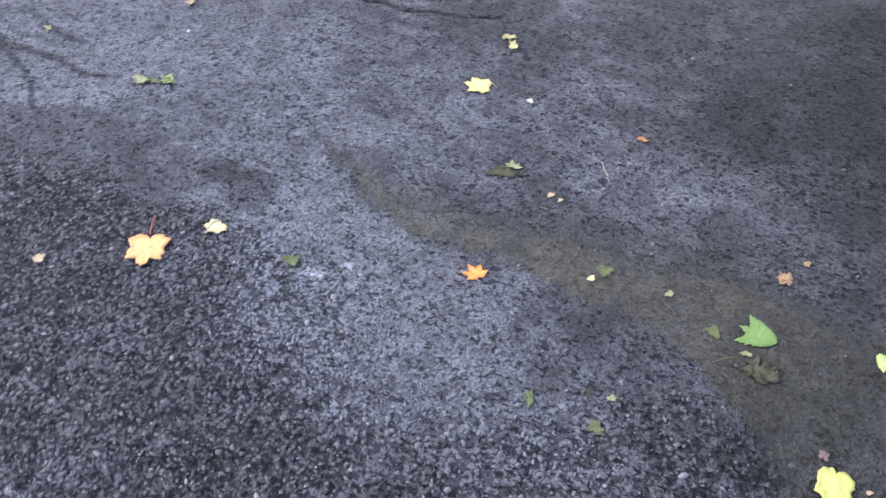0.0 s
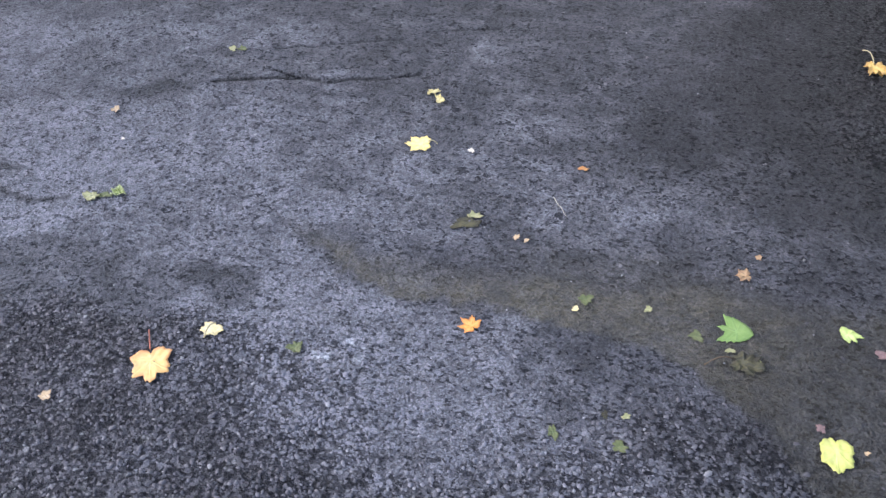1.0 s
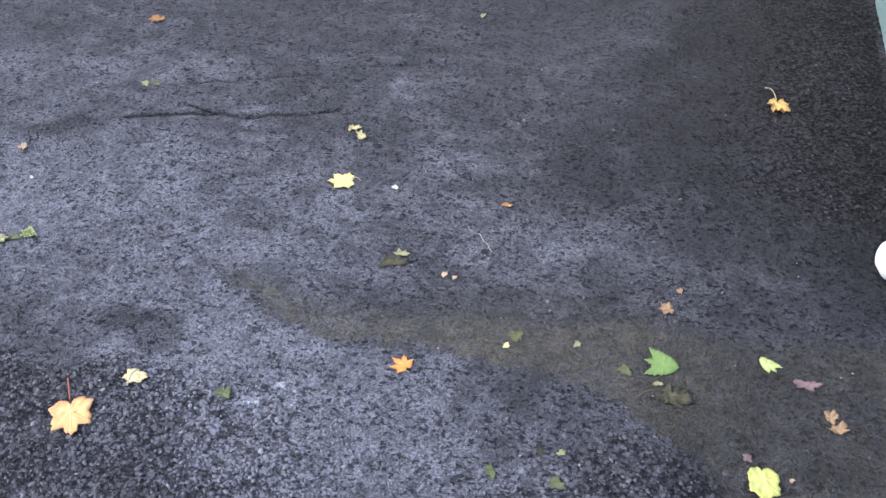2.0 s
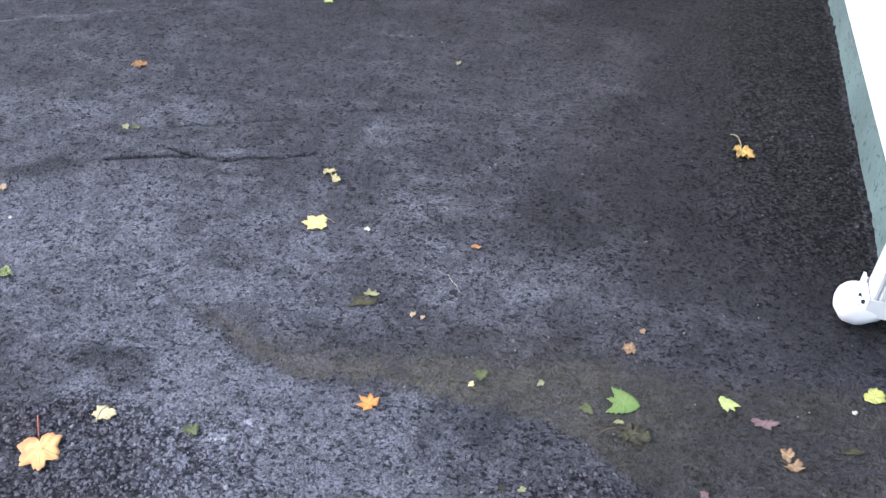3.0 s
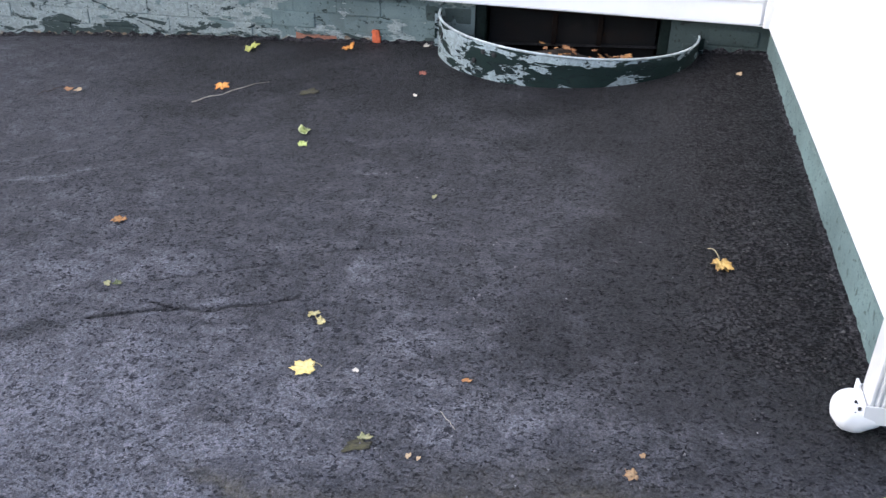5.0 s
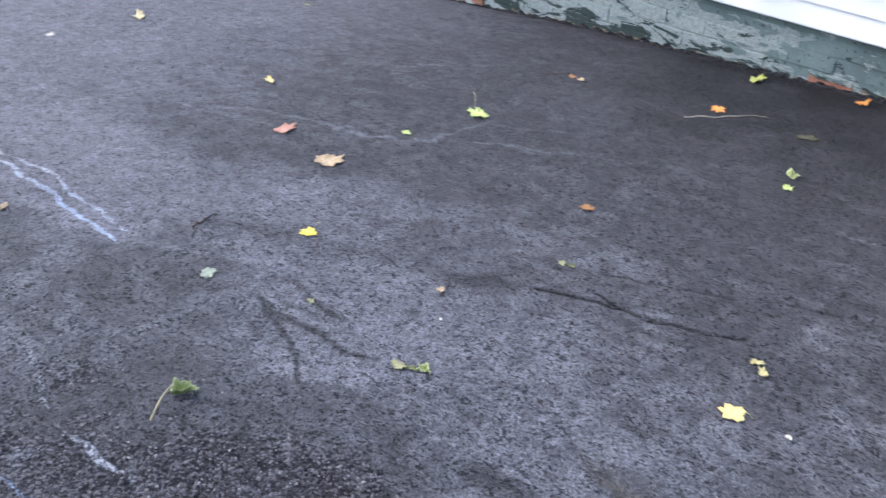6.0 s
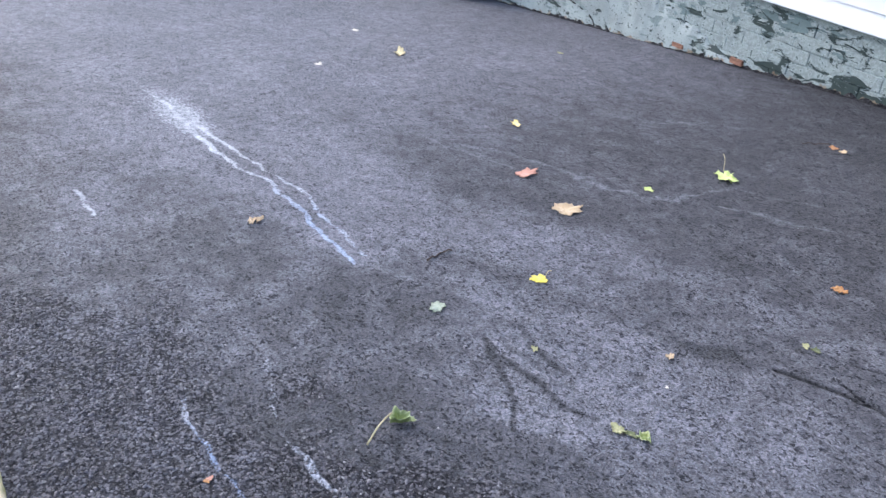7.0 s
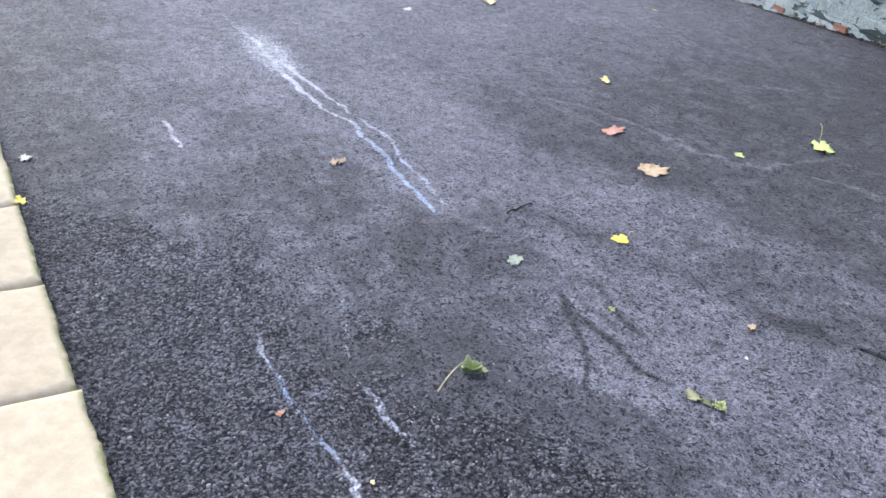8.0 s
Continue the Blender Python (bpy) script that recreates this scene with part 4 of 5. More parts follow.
for v in bm.verts:
    v.co += Vector((1, 1, 0)) * 0.02 * noise.noise(v.co * 7.0)
tagged(new("pier", link_mesh("pier", bm, PALE_PARGE)), "pale rendered masonry pier against the foundation", "pier", kind="structure")


# ---- terrace edging stones ----
def edging_mesh(length, seed):
    bm = bmesh.new()
    nx, ny = 24, 26
    depth, high = 0.62, 0.14
    grid = []
    for i in range(nx + 1):
        row = []
        for j in range(ny + 1):
            u, v = i / nx, (j / ny) ** 1.6
            x = (u - 0.5) * (length - 0.003)
            y = -v * depth
            wear = 0.006 * noise.noise(Vector((x * 14 + seed, seed, 0.0))) + 0.005 * noise.noise(Vector((x * 45 + seed, 0.0, seed)))
            y += wear * max(0.0, 1 - v * 6) * min(1.0, 7 * min(u, 1 - u))
            e = min(min(u, 1 - u) * length / 0.007, v * depth / 0.010, 1.0)
            z = -0.009 * (1 - e) ** 2 + 0.003 * noise.noise(Vector((x * 11, y * 11, seed)))
            row.append(bm.verts.new((x, y, z)))
        grid.append(row)
    for i in range(nx):
        for j in range(ny):
            bm.faces.new((grid[i][j], grid[i][j + 1], grid[i + 1][j + 1], grid[i + 1][j]))
    rim = [grid[i][0] for i in range(nx + 1)] + [grid[nx][j] for j in range(1, ny + 1)] + [grid[i][ny] for i in range(nx - 1, -1, -1)] + [grid[0][j] for j in range(ny - 1, 0, -1)]
    low = [bm.verts.new((v.co.x, v.co.y, -high)) for v in rim]
    for k in range(len(rim)):
        n = (k + 1) % len(rim)
        bm.faces.new((rim[k], rim[n], low[n], low[k]))
    bmesh.ops.recalc_face_normals(bm, faces=bm.faces)
    me = link_mesh("edging_stone", bm, STONE, True)
    layer = me.attributes.new("moss", "FLOAT", "POINT")
    layer.data.foreach_set("value", [max(0.0, 1.0 - (abs(v.co.y) / 0.018)) for v in me.vertices])
    return me


stones = [edging_mesh(0.435, s) for s in (1.3, 4.7, 8.1)]
edging_line = [(-4.4, -0.238), (-2.8, -0.241), (-2.2, -0.241), (-1.67, -0.236), (-1.2, -0.226), (0.2, -0.215)]
for k in range(10):
    x = -4.313 + 0.435 * k
    y = float(np.interp(x, [p[0] for p in edging_line], [p[1] for p in edging_line]))
    ob = new("edging_stone", stones[k % 3])
    ob.matrix_world = pose(x, y, gz(x, y) + 0.05, 0, -3.31, (0.2, -0.1, 0.1)[k % 3])
    tagged(ob, "sandy beige concrete edging stone with mossy edge", "edging stone", "terrace edging stones")

# ---- downspout ----
def build_downspout():
    x, y, z0 = 0.9155, 1.332, 0.128
    pipe = tagged(empty("downspout", x, y, 0.0), "white rectangular rain downspout ending in a round elbow", "downspout")
    hx, hy, ridge = 0.0245, 0.032, 0.005
    # four ribs on each narrow side, rounded corners
    ribs = [(-0.84, 0.0), (-0.62, 0.0), (-0.52, ridge), (-0.38, ridge), (-0.28, 0.0), (-0.10, 0.0), (0.0, ridge), (0.14, ridge), (0.24, 0.0), (0.42, 0.0), (0.52, ridge), (0.66, ridge), (0.76, 0.0), (0.86, 0.0)]
    prof = [(u * hx, -hy + d) for u, d in ribs] + [(hx, -hy + 0.005), (hx, hy - 0.005)]
    prof += [(-u * hx, hy - d) for u, d in ribs] + [(-hx, hy - 0.005), (-hx, -hy + 0.005)]
    bm = bmesh.new()
    rings = [[bm.verts.new((px, py, z)) for px, py in prof] for z in (z0 + 0.008, z0 + 0.3, TOP_Z - 0.1)]
    n = len(prof)
    for a, b in zip(rings, rings[1:]):
        for k in range(n):
            bm.faces.new((a[k], a[(k + 1) % n], b[(k + 1) % n], b[k]))
    bm.faces.new(list(reversed(rings[0])))
    bm.faces.new(rings[-1])
    bmesh.ops.recalc_face_normals(bm, faces=bm.faces)
    part("pipe", bm, WHITE_PIPE, pipe, "ribbed white metal pipe")
    bm = bmesh.new()
    ox, oy, th = 0.031, 0.040, 0.003
    for x0, x1, y0, y1 in ((-ox, -ox + th, -oy, oy), (ox - th, ox, -oy, oy), (-ox + th, ox - th, -oy, -oy + th), (-ox + th, ox - th, oy - th, oy)):
        box(bm, x0, x1, y0, y1, z0 - 0.008, z0 + 0.040, 0.001)
    for v in bm.verts:
        f = 0.90 + 0.10 * (v.co.z - z0) / 0.040
        v.co.x, v.co.y = v.co.x * f, v.co.y * f
    box(bm, -0.024, 0.024, -0.032, 0.032, z0 + 0.001, z0 + 0.006)
    part("socket", bm, WHITE_PLASTIC, pipe, "white plastic square socket")
    bm = bmesh.new()
    path = [(0.002, 0.0, z0 + 0.012), (0.0, 0.0, z0 + 0.005), (-0.004, 0.0, z0 - 0.001), (-0.012, 0.001, z0 - 0.004), (-0.022, 0.002, z0 - 0.006), (-0.034, 0.003, z0 - 0.007),
            (-0.046, 0.004, z0 - 0.007), (-0.057, 0.004, z0 - 0.008), (-0.066, 0.005, z0 - 0.008), (-0.073, 0.005, z0 - 0.009), (-0.078, 0.005, z0 - 0.009), (-0.080, 0.005, z0 - 0.009)]
    tube(bm, path, [0.024, 0.030, 0.036, 0.040, 0.043, 0.0455, 0.046, 0.044, 0.039, 0.031, 0.019, 0.007], 30)
    for v in bm.verts:
        v.co += Vector((noise.noise(v.co * 28), noise.noise(v.co * 28 + Vector((5, 0, 0))), noise.noise(v.co * 28 + Vector((0, 7, 0))))) * 0.0035
    part("elbow", bm, WHITE_PLASTIC, pipe, "white plastic round elbow", True)
    bm = bmesh.new()
    box(bm, -0.037, -0.0315, 0.018, 0.040, z0 + 0.012, z0 + 0.052, 0.0015)
    part("tab", bm, WHITE_PLASTIC, pipe)
    for lx, ly, up, r in ((-0.0445, -0.0195, 0.0415, 0.005), (-0.037, -0.030, 0.034, 0.0045), (-0.049, -0.016, 0.0425, 0.0022), (-0.0445, -0.035, 0.0275, 0.0016)):
        bm = bmesh.new()
        bmesh.ops.create_uvsphere(bm, u_segments=10, v_segments=6, radius=r, matrix=Matrix.Translation((lx, ly, z0 - 0.010 + up)))
        for v in bm.verts:
            v.co += Vector((noise.noise(v.co * 300), noise.noise(v.co * 300 + Vector((9, 0, 0))), 0)) * r * 0.7
        part("screw", bm, DARK_HOLE, pipe, "dark screw head", True)
    for z in (1.1, 2.3):
        bm = bmesh.new()
        box(bm, -0.029, -0.0255, -0.036, 0.036, z, z + 0.03)
        box(bm, -0.0255, 0.03, 0.0325, 0.036, z, z + 0.03)
        part("strap", bm, WHITE_METAL, pipe)
    return pipe


build_downspout()


# ---- cables and tap on the siding ----
def build_cable():
    cable = tagged(empty("wall_cable", -1.0, WALL_Y - 0.02, 0.44), "grey electric cables clipped along the white siding", "cable")
    o = Vector(cable.location)
    run = [(-6.9, 0.37), (-2.77, 0.423), (-1.869, 0.445), (-0.763, 0.459), (0.15, 0.46), (0.407, 0.456), (0.466, 0.466), (0.492, 0.486), (0.501, 0.515), (0.505, 0.581), (0.52, 1.2), (0.52, 2.8)]
    for name, dz, dy, r in (("cable", 0.0, 0.0, 0.0040), ("second_cable", 0.010, 0.002, 0.0030)):
        bm = bmesh.new()
        pts = []
        for (xa, za), (xb, zb) in zip(run, run[1:]):
            for k in range(8):
                u = k / 8
                x = xa + (xb - xa) * u
                sag = 0.0045 * math.sin(x * 5.3 + dz * 300) * (1.0 if x < 0.4 else 0.0)
                turn = smooth01((x - 0.40) / 0.1)
                pts.append((x - o.x - dz * float(turn), WALL_Y - 0.023 + dy - o.y, za + (zb - za) * u + dz * (1 - float(turn)) + sag - o.z))
        tube(bm, pts, r, 8)
        part(name, bm, CABLE, cable, "", True)
    for x, z in ((-1.86, 0.445), (-0.76, 0.46), (-0.72, 0.46), (0.40, 0.455), (0.494, 0.494), (-2.9, 0.42), (-4.0, 0.406)):
        bm = bmesh.new()
        box(bm, x - o.x - 0.004, x - o.x + 0.004, -0.012, 0.012, z - o.z - 0.008, z - o.z + 0.016, 0.002)
        part("clip", bm, THIN_WIRE, cable)
    bm = bmesh.new()
    pts = [(0.40 + 0.53 * k / 24 - o.x, -0.006, 0.456 - 0.04 * math.sin(math.pi * min(1.0, (k / 24) * 1.25)) * (1 if k < 20 else 0) - o.z) for k in range(25)]
    tube(bm, pts, 0.0018, 6)
    part("thin_wire", bm, THIN_WIRE, cable, "thin pale wire sagging to the corner", True)
    return cable


build_cable()


def build_tap():
    tap = tagged(empty("garden_tap", -1.499, WALL_Y, 0.38), "weathered metal garden tap with black handle on the siding", "tap")
    bm = bmesh.new()
    tube(bm, [(0, 0.02, 0.004), (0, -0.012, 0.004), (0, -0.013, 0.004)], [0.024, 0.024, 0.016], 16)
    part("flange", bm, BRASS, tap, "", True)
    bm = bmesh.new()
    tube(bm, [(0, 0.0, 0), (-0.004, -0.03, -0.002), (-0.01, -0.055, -0.012), (-0.02, -0.07, -0.032), (-0.024, -0.074, -0.048)], [0.011, 0.012, 0.014, 0.012, 0.011], 14)
    tube(bm, [(-0.024, -0.074, -0.042), (-0.027, -0.077, -0.062)], [0.015, 0.015], 14)
    part("spout", bm, BRASS, tap, "dull brass threaded spout", True)
    bm = bmesh.new()
    tube(bm, [(-0.006, -0.045, 0.0), (-0.002, -0.055, 0.026)], 0.006, 10)
    part("stem", bm, BRASS, tap, "", True)
    bm = bmesh.new()
    tube(bm, [(-0.003, -0.053, 0.022), (-0.001, -0.057, 0.034)], [0.02, 0.018], 12)
    part("handle", bm, BLACK_RUBBER, tap, "black round handle", True)
    return tap


build_tap()


# ---- stalks ----
def stalk(name, points, r0, r1, material, label, category, lift=0.004):
    x, y = points[0]
    bm = bmesh.new()
    n = 12
    pts, radii = [], []
    for k in range(n + 1):
        u = k / n * (len(points) - 1)
        i = min(int(u), len(points) - 2)
        f = u - i
        px, py = points[i][0] * (1 - f) + points[i + 1][0] * f, points[i][1] * (1 - f) + points[i + 1][1] * f
        w = 0.004 * math.sin(k * 1.7)
        pts.append((px + w - x, py - w - y, gz(px, py) - gz(x, y) + lift + 0.003 * math.sin(k * 0.9)))
        radii.append(r0 + (r1 - r0) * k / n)
    tube(bm, pts, radii, 7)
    ob = new(name, link_mesh(name, bm, material, True))
    ob.location = (x, y, gz(x, y))
    return tagged(ob, label, category)


stalk("grass_stem", [(-1.360, 3.010), (-1.252, 3.141), (-1.129, 3.284)], 0.003, 0.0012, STRAW, "pale dry grass stem lying on asphalt", "grass stem")
stalk("twig", [(-1.914, 1.047), (-1.932, 1.101), (-1.940, 1.160)], 0.0034, 0.002, BARK, "short dark brown twig on asphalt", "twig")
stalk("leaf_stalk", [(-2.068, 3.033), (-2.034, 3.098), (-1.992, 3.142)], 0.002, 0.0015, BARK, "thin brown leaf stalk on asphalt", "stalk")
stalk("grass_stem", [(0.007, 1.254), (0.046, 1.206)], 0.0009, 0.0006, STRAW, "short pale dry grass stem on asphalt", "grass stem")


# ---- fallen leaves ----
# half outlines: degrees from the tip, reach
OUTLINES = {
    "maple": ((0, 1.0), (4, 0.90), (8, 0.80), (12, 0.82), (16, 0.70), (23, 0.58), (29, 0.52), (35, 0.60), (40, 0.77), (44, 0.78), (50, 1.0), (54, 0.88),
              (58, 0.79), (62, 0.81), (67, 0.68), (76, 0.54), (86, 0.56), (95, 0.66), (102, 0.80), (107, 0.70), (114, 0.62), (128, 0.54), (144, 0.50), (160, 0.42), (172, 0.26), (180, 0.06)),
    "broad": ((0, 1.0), (7, 0.84), (13, 0.88), (23, 0.69), (31, 0.75), (40, 0.84), (48, 1.0), (55, 0.82), (63, 0.86), (77, 0.66), (89, 0.76),
              (102, 0.9), (114, 0.7), (130, 0.68), (150, 0.55), (166, 0.42), (180, 0.25)),
}
OUTLINES["fan"] = ((0, 1.0), (5, 0.78), (8, 0.82), (14, 0.56), (21, 0.68), (25, 0.66), (33, 1.0), (36, 1.08), (40, 0.84), (44, 0.88), (52, 0.64), (60, 0.68), (70, 0.54), (105, 0.46), (140, 0.54), (165, 0.74), (180, 0.85))
OUTLINES["round"] = ((0, 0.98), (8, 0.88), (14, 0.91), (22, 0.79), (30, 0.82), (40, 0.88), (48, 0.97), (56, 0.86), (64, 0.88), (75, 0.77), (90, 0.8),
                     (102, 0.86), (115, 0.76), (130, 0.74), (150, 0.62), (166, 0.52), (180, 0.4))
OUTLINES["folded"] = OUTLINES["broad"]
OUTLINES["crumple"] = OUTLINES["broad"]
RIBS = ((0, 1, 1), (51, 1, 1), (-51, 1, 1), (101, 1, 1), (-101, 1, 1))


def blade_mesh(radius_at, length, width, curl, seed, lobes, crumple=0.0, fold=0.0):
    """A thin double-sided leaf blade; its foot at the origin, its tip along +x."""
    rng = random.Random(seed)
    rings, n = 6, 120
    bm = bmesh.new()
    rim = bm.verts.layers.float.new("rim")
    vein = bm.verts.layers.float.new("vein")
    outline = [radius_at(2 * math.pi * k / n) for k in range(n)]
    ox = [math.cos(2 * math.pi * k / n) * outline[k] for k in range(n)]
    oy = [math.sin(2 * math.pi * k / n) * outline[k] for k in range(n)]
    x0, x1, y1 = min(ox), max(ox), max(max(oy), -min(oy))
    sx, sy = length / (x1 - x0), width / (2 * y1)
    phase = [rng.uniform(0, 6.28) for _ in range(5)]
    top, under = [], []
    for layer, drop in ((top, 0.0), (under, -0.0007)):
        for j in range(rings + 1):
            ring = []
            for k in range(n):
                f = j / rings
                u, v = ox[k] * f, oy[k] * f
                x, y = (u - x0) * sx, v * sy
                d = math.hypot(u, v)
                a = math.degrees(math.atan2(v, u))
                size = 0.5 * (length + width)
                z = curl * size * (0.16 * d * d * (0.6 + 0.4 * math.sin(math.radians(a) * 3 + phase[0])))
                z += curl * size * 0.06 * d * math.sin(math.radians(a) * 5 + phase[1])
                z += size * 0.02 * noise.noise(Vector((u * 4 + seed, v * 4, 0.0))) * (1 + 3 * curl)
                if crumple:
                    z += crumple * size * (0.22 * (noise.noise(Vector((u * 3 + seed, v * 3, 1.0))) + 0.3) + 0.10 * noise.noise(Vector((u * 7 + seed, v * 7, 4.0))))
                    x -= crumple * 0.08 * length * noise.noise(Vector((u * 2, v * 2, seed)))
                if fold:
                    z += fold * size * 0.75 * abs(v) ** 1.2
                    y *= 1 - 0.35 * fold * abs(v)
                near = min(abs((a - b + 180) % 360 - 180) for b, *_ in lobes)
                vert = bm.verts.new((x, y, max(z, -0.001) + 0.003 + drop))
                vert[rim] = f
                vert[vein] = max(0.0, 1 - near * d / 3.2) * (1 - 0.5 * f)
                ring.append(vert)
            layer.append(ring)
    for j in range(rings):
        for k in range(n):
            m = (k + 1) % n
            if j:
                bm.faces.new((top[j][k], top[j + 1][k], top[j + 1][m], top[j][m]))
                bm.faces.new((under[j][m], under[j + 1][m], under[j + 1][k], under[j][k]))
            else:
                bm.faces.new((top[0][k], top[1][k], top[1][m]))
                bm.faces.new((under[1][m], under[1][k], under[0][k]))
    for k in range(n):
        m = (k + 1) % n
        bm.faces.new((top[rings][k], under[rings][k], under[rings][m], top[rings][m]))
    bmesh.ops.remove_doubles(bm, verts=[v for r in (top[0], under[0]) for v in r], dist=1e-6)
    return bm


def slope_pose(x, y, turn):
    """A place on the ground, lying along its slope."""
    e = 0.05
    nx, ny = (gz(x + e, y) - gz(x - e, y)) / (2 * e), (gz(x, y + e) - gz(x, y - e)) / (2 * e)
    tilt = Vector((0, 0, 1)).rotation_difference(Vector((-nx, -ny, 1)).normalized()).to_matrix().to_4x4()
    return Matrix.Translation((x, y, gz(x, y))) @ tilt @ pose(0, 0, 0, 0, 0, turn)


def leaf(x, y, turn, length, width, material, shape, curl, seed, label, stem=None):
    """A lobed leaf whose blade starts at x, y and points along turn."""
    rng = random.Random(seed * 7 + 1)
    lean, pinch = rng.uniform(-5, 5), rng.uniform(0.92, 1.06)
    angles, reach = [a for a, _ in OUTLINES[shape]], [r for _, r in OUTLINES[shape]]

    def radius_at(t):
        a = (math.degrees(t) + 180) % 360 - 180
        r = float(np.interp(abs(a + lean * math.sin(t)), angles, reach)) * (pinch if a > 0 else 1.0)
        return r * (1 + 0.10 * noise.noise(Vector((a * 0.06, seed, 0))) + 0.05 * noise.noise(Vector((a * 0.3, seed, 3))))

    thing = tagged(empty("fallen_leaf"), label, "leaf", "fallen leaves")
    thing.matrix_world = slope_pose(x, y, turn)
    bm = blade_mesh(radius_at, length, width, curl, seed, RIBS, crumple=0.6 if shape == "crumple" else 0.0, fold=0.7 if shape == "folded" else 0.0)
    part("blade", bm, material, thing, "", True)
    foot = length * 0.10
    if stem:
        local = thing.matrix_world.inverted() @ Vector((stem[0], stem[1], gz(*stem)))
        end = Vector((local.x, local.y, 0.0))
    else:
        end = None
    if end is not None:
        start = Vector((foot, 0, 0.006 + (0.02 if shape == "folded" else 0.0)))
        pts = []
        for k in range(9):
            u = k / 8
            p = start.lerp(end, u)
            p.z = start.z * (1 - u) + 0.0035 + 0.012 * math.sin(math.pi * u) * min(1.0, curl * 2)
            p.y += 0.02 * (end - start).length * math.sin(math.pi * u) * (1 if seed % 2 else -1)
            pts.append(p)
        bm = bmesh.new()
        thick = 0.0021 if shape == "folded" else 0.0013
        tube(bm, pts, [thick + 0.0005 * (k == 8) for k in range(9)], 6)
        part("stem", bm, STALK_RED if material is LEAF_ORANGE else STALK_DARK if material is LEAF_WET else STALK, thing, "", True)
    return thing


def bit(x, y, turn, length, width, material, seed, label, curl):
    """A scrap of leaf, centred at x, y."""
    rng = random.Random(seed * 13 + 5)
    ph = [rng.uniform(0, 6.28) for _ in range(4)]

    def radius_at(t):
        r = 0.75 + 0.16 * math.sin(2 * t + ph[0]) + 0.13 * math.sin(3 * t + ph[1]) + 0.10 * math.sin(5 * t + ph[2]) + 0.06 * math.sin(9 * t + ph[3])
        r += 0.14 * noise.noise(Vector((3 * math.cos(t) + seed, 3 * math.sin(t), 0.5))) + 0.10 * abs(math.sin(3.5 * t + ph[2]))
        return max(0.25, r)

    thing = tagged(empty("fallen_leaf"), label, "leaf", "fallen leaves")
    thing.matrix_world = slope_pose(x, y, turn) @ Matrix.Translation((-length / 2, 0, 0))
    bm = blade_mesh(radius_at, length, width, curl * 1.3, seed, ((0, 1, 1), (180, 1, 1)), crumple=max(0.0, curl - 0.4))
    part("blade", bm, material, thing, "", True)
    return thing


STALK = plain("leaf_stalk_tan", (0.42, 0.36, 0.2), 0.6)
STALK_DARK = plain("leaf_stalk_brown", (0.10, 0.07, 0.04), 0.7)
STALK_RED = plain("leaf_stalk_red", (0.42, 0.14, 0.08), 0.6)

leaf(-0.606, 0.604, -58.7, 0.090, 0.081, LEAF_ORANGE, "broad", 0.25, 1, "orange-yellow maple leaf with a red stalk on asphalt", stem=(-0.636, 0.644))
leaf(-0.516, 0.699, -100.2, 0.040, 0.049, LEAF_PALE, "broad", 0.40, 2, "small cream-yellow maple leaf lying on dusty asphalt", stem=(-0.522, 0.657))
leaf(-0.032, 0.829, 152.9, 0.043, 0.047, LEAF_ORANGE2, "maple", 0.40, 3, "small bright orange maple leaf on damp asphalt")
leaf(0.462, 0.959, 176.7, 0.067, 0.076, LEAF_GREEN, "fan", 0.12, 4, "fresh green maple leaf lying flat on asphalt")
leaf(0.610, 1.027, -46.0, 0.044, 0.036, LEAF_LIME, "fan", 0.40, 5, "pale lime half-folded leaf on wet asphalt")
leaf(0.612, 0.764, -83.6, 0.071, 0.055, LEAF_YGREEN, "round", 0.20, 6, "broad yellow-green maple leaf on brown silt")
leaf(-0.322, 1.378, -162.0, 0.064, 0.066, LEAF_YELLOW, "broad", 0.30, 7, "light yellow maple leaf lying on dry asphalt", stem=(-0.306, 1.380))
bit(-0.394, 1.594, 40.0, 0.036, 0.026, LEAF_OLDGOLD, 8, "curled dull yellow leaf scrap on asphalt", 0.70)
bit(-0.366, 1.562, -50.0, 0.046, 0.026, LEAF_OLDGOLD, 9, "curled dull yellow leaf scrap on asphalt", 0.70)
bit(-0.733, 0.448, 17.1, 0.026, 0.024, LEAF_TAN, 10, "small tan leaf scrap on coarse asphalt", 0.30)
bit(-0.221, 1.375, 15.5, 0.017, 0.020, LEAF_WHITE, 11, "tiny cream leaf scrap on asphalt", 0.30)
bit(0.048, 1.375, 15.6, 0.027, 0.015, LEAF_RUST, 12, "small narrow rust-orange leaf on asphalt", 0.50)
bit(-0.149, 1.121, 16.1, 0.068, 0.045, LEAF_WET, 13, "sodden brown leaf stuck to the asphalt", 0.05)
bit(-0.138, 1.150, 16.0, 0.037, 0.025, LEAF_DULL, 14, "curled pale olive leaf scrap on asphalt", 0.60)
bit(-0.033, 1.108, 16.1, 0.014, 0.022, LEAF_TAN, 15, "tiny tan leaf scrap on asphalt", 0.30)
bit(-0.010, 1.104, 16.2, 0.011, 0.016, LEAF_TAN, 16, "tiny tan leaf scrap on asphalt", 0.30)
leaf(0.441, 1.120, -163.6, 0.032, 0.036, LEAF_DRY, "crumple", 0.90, 17, "crumpled dry brown dead leaf on asphalt")
bit(0.450, 1.178, 16.3, 0.014, 0.018, LEAF_DRY, 18, "small dull brown leaf scrap on asphalt", 0.30)
bit(0.147, 0.967, 16.6, 0.033, 0.037, LEAF_MOSS, 19, "rotting dark green leaf scrap on silt", 0.20)
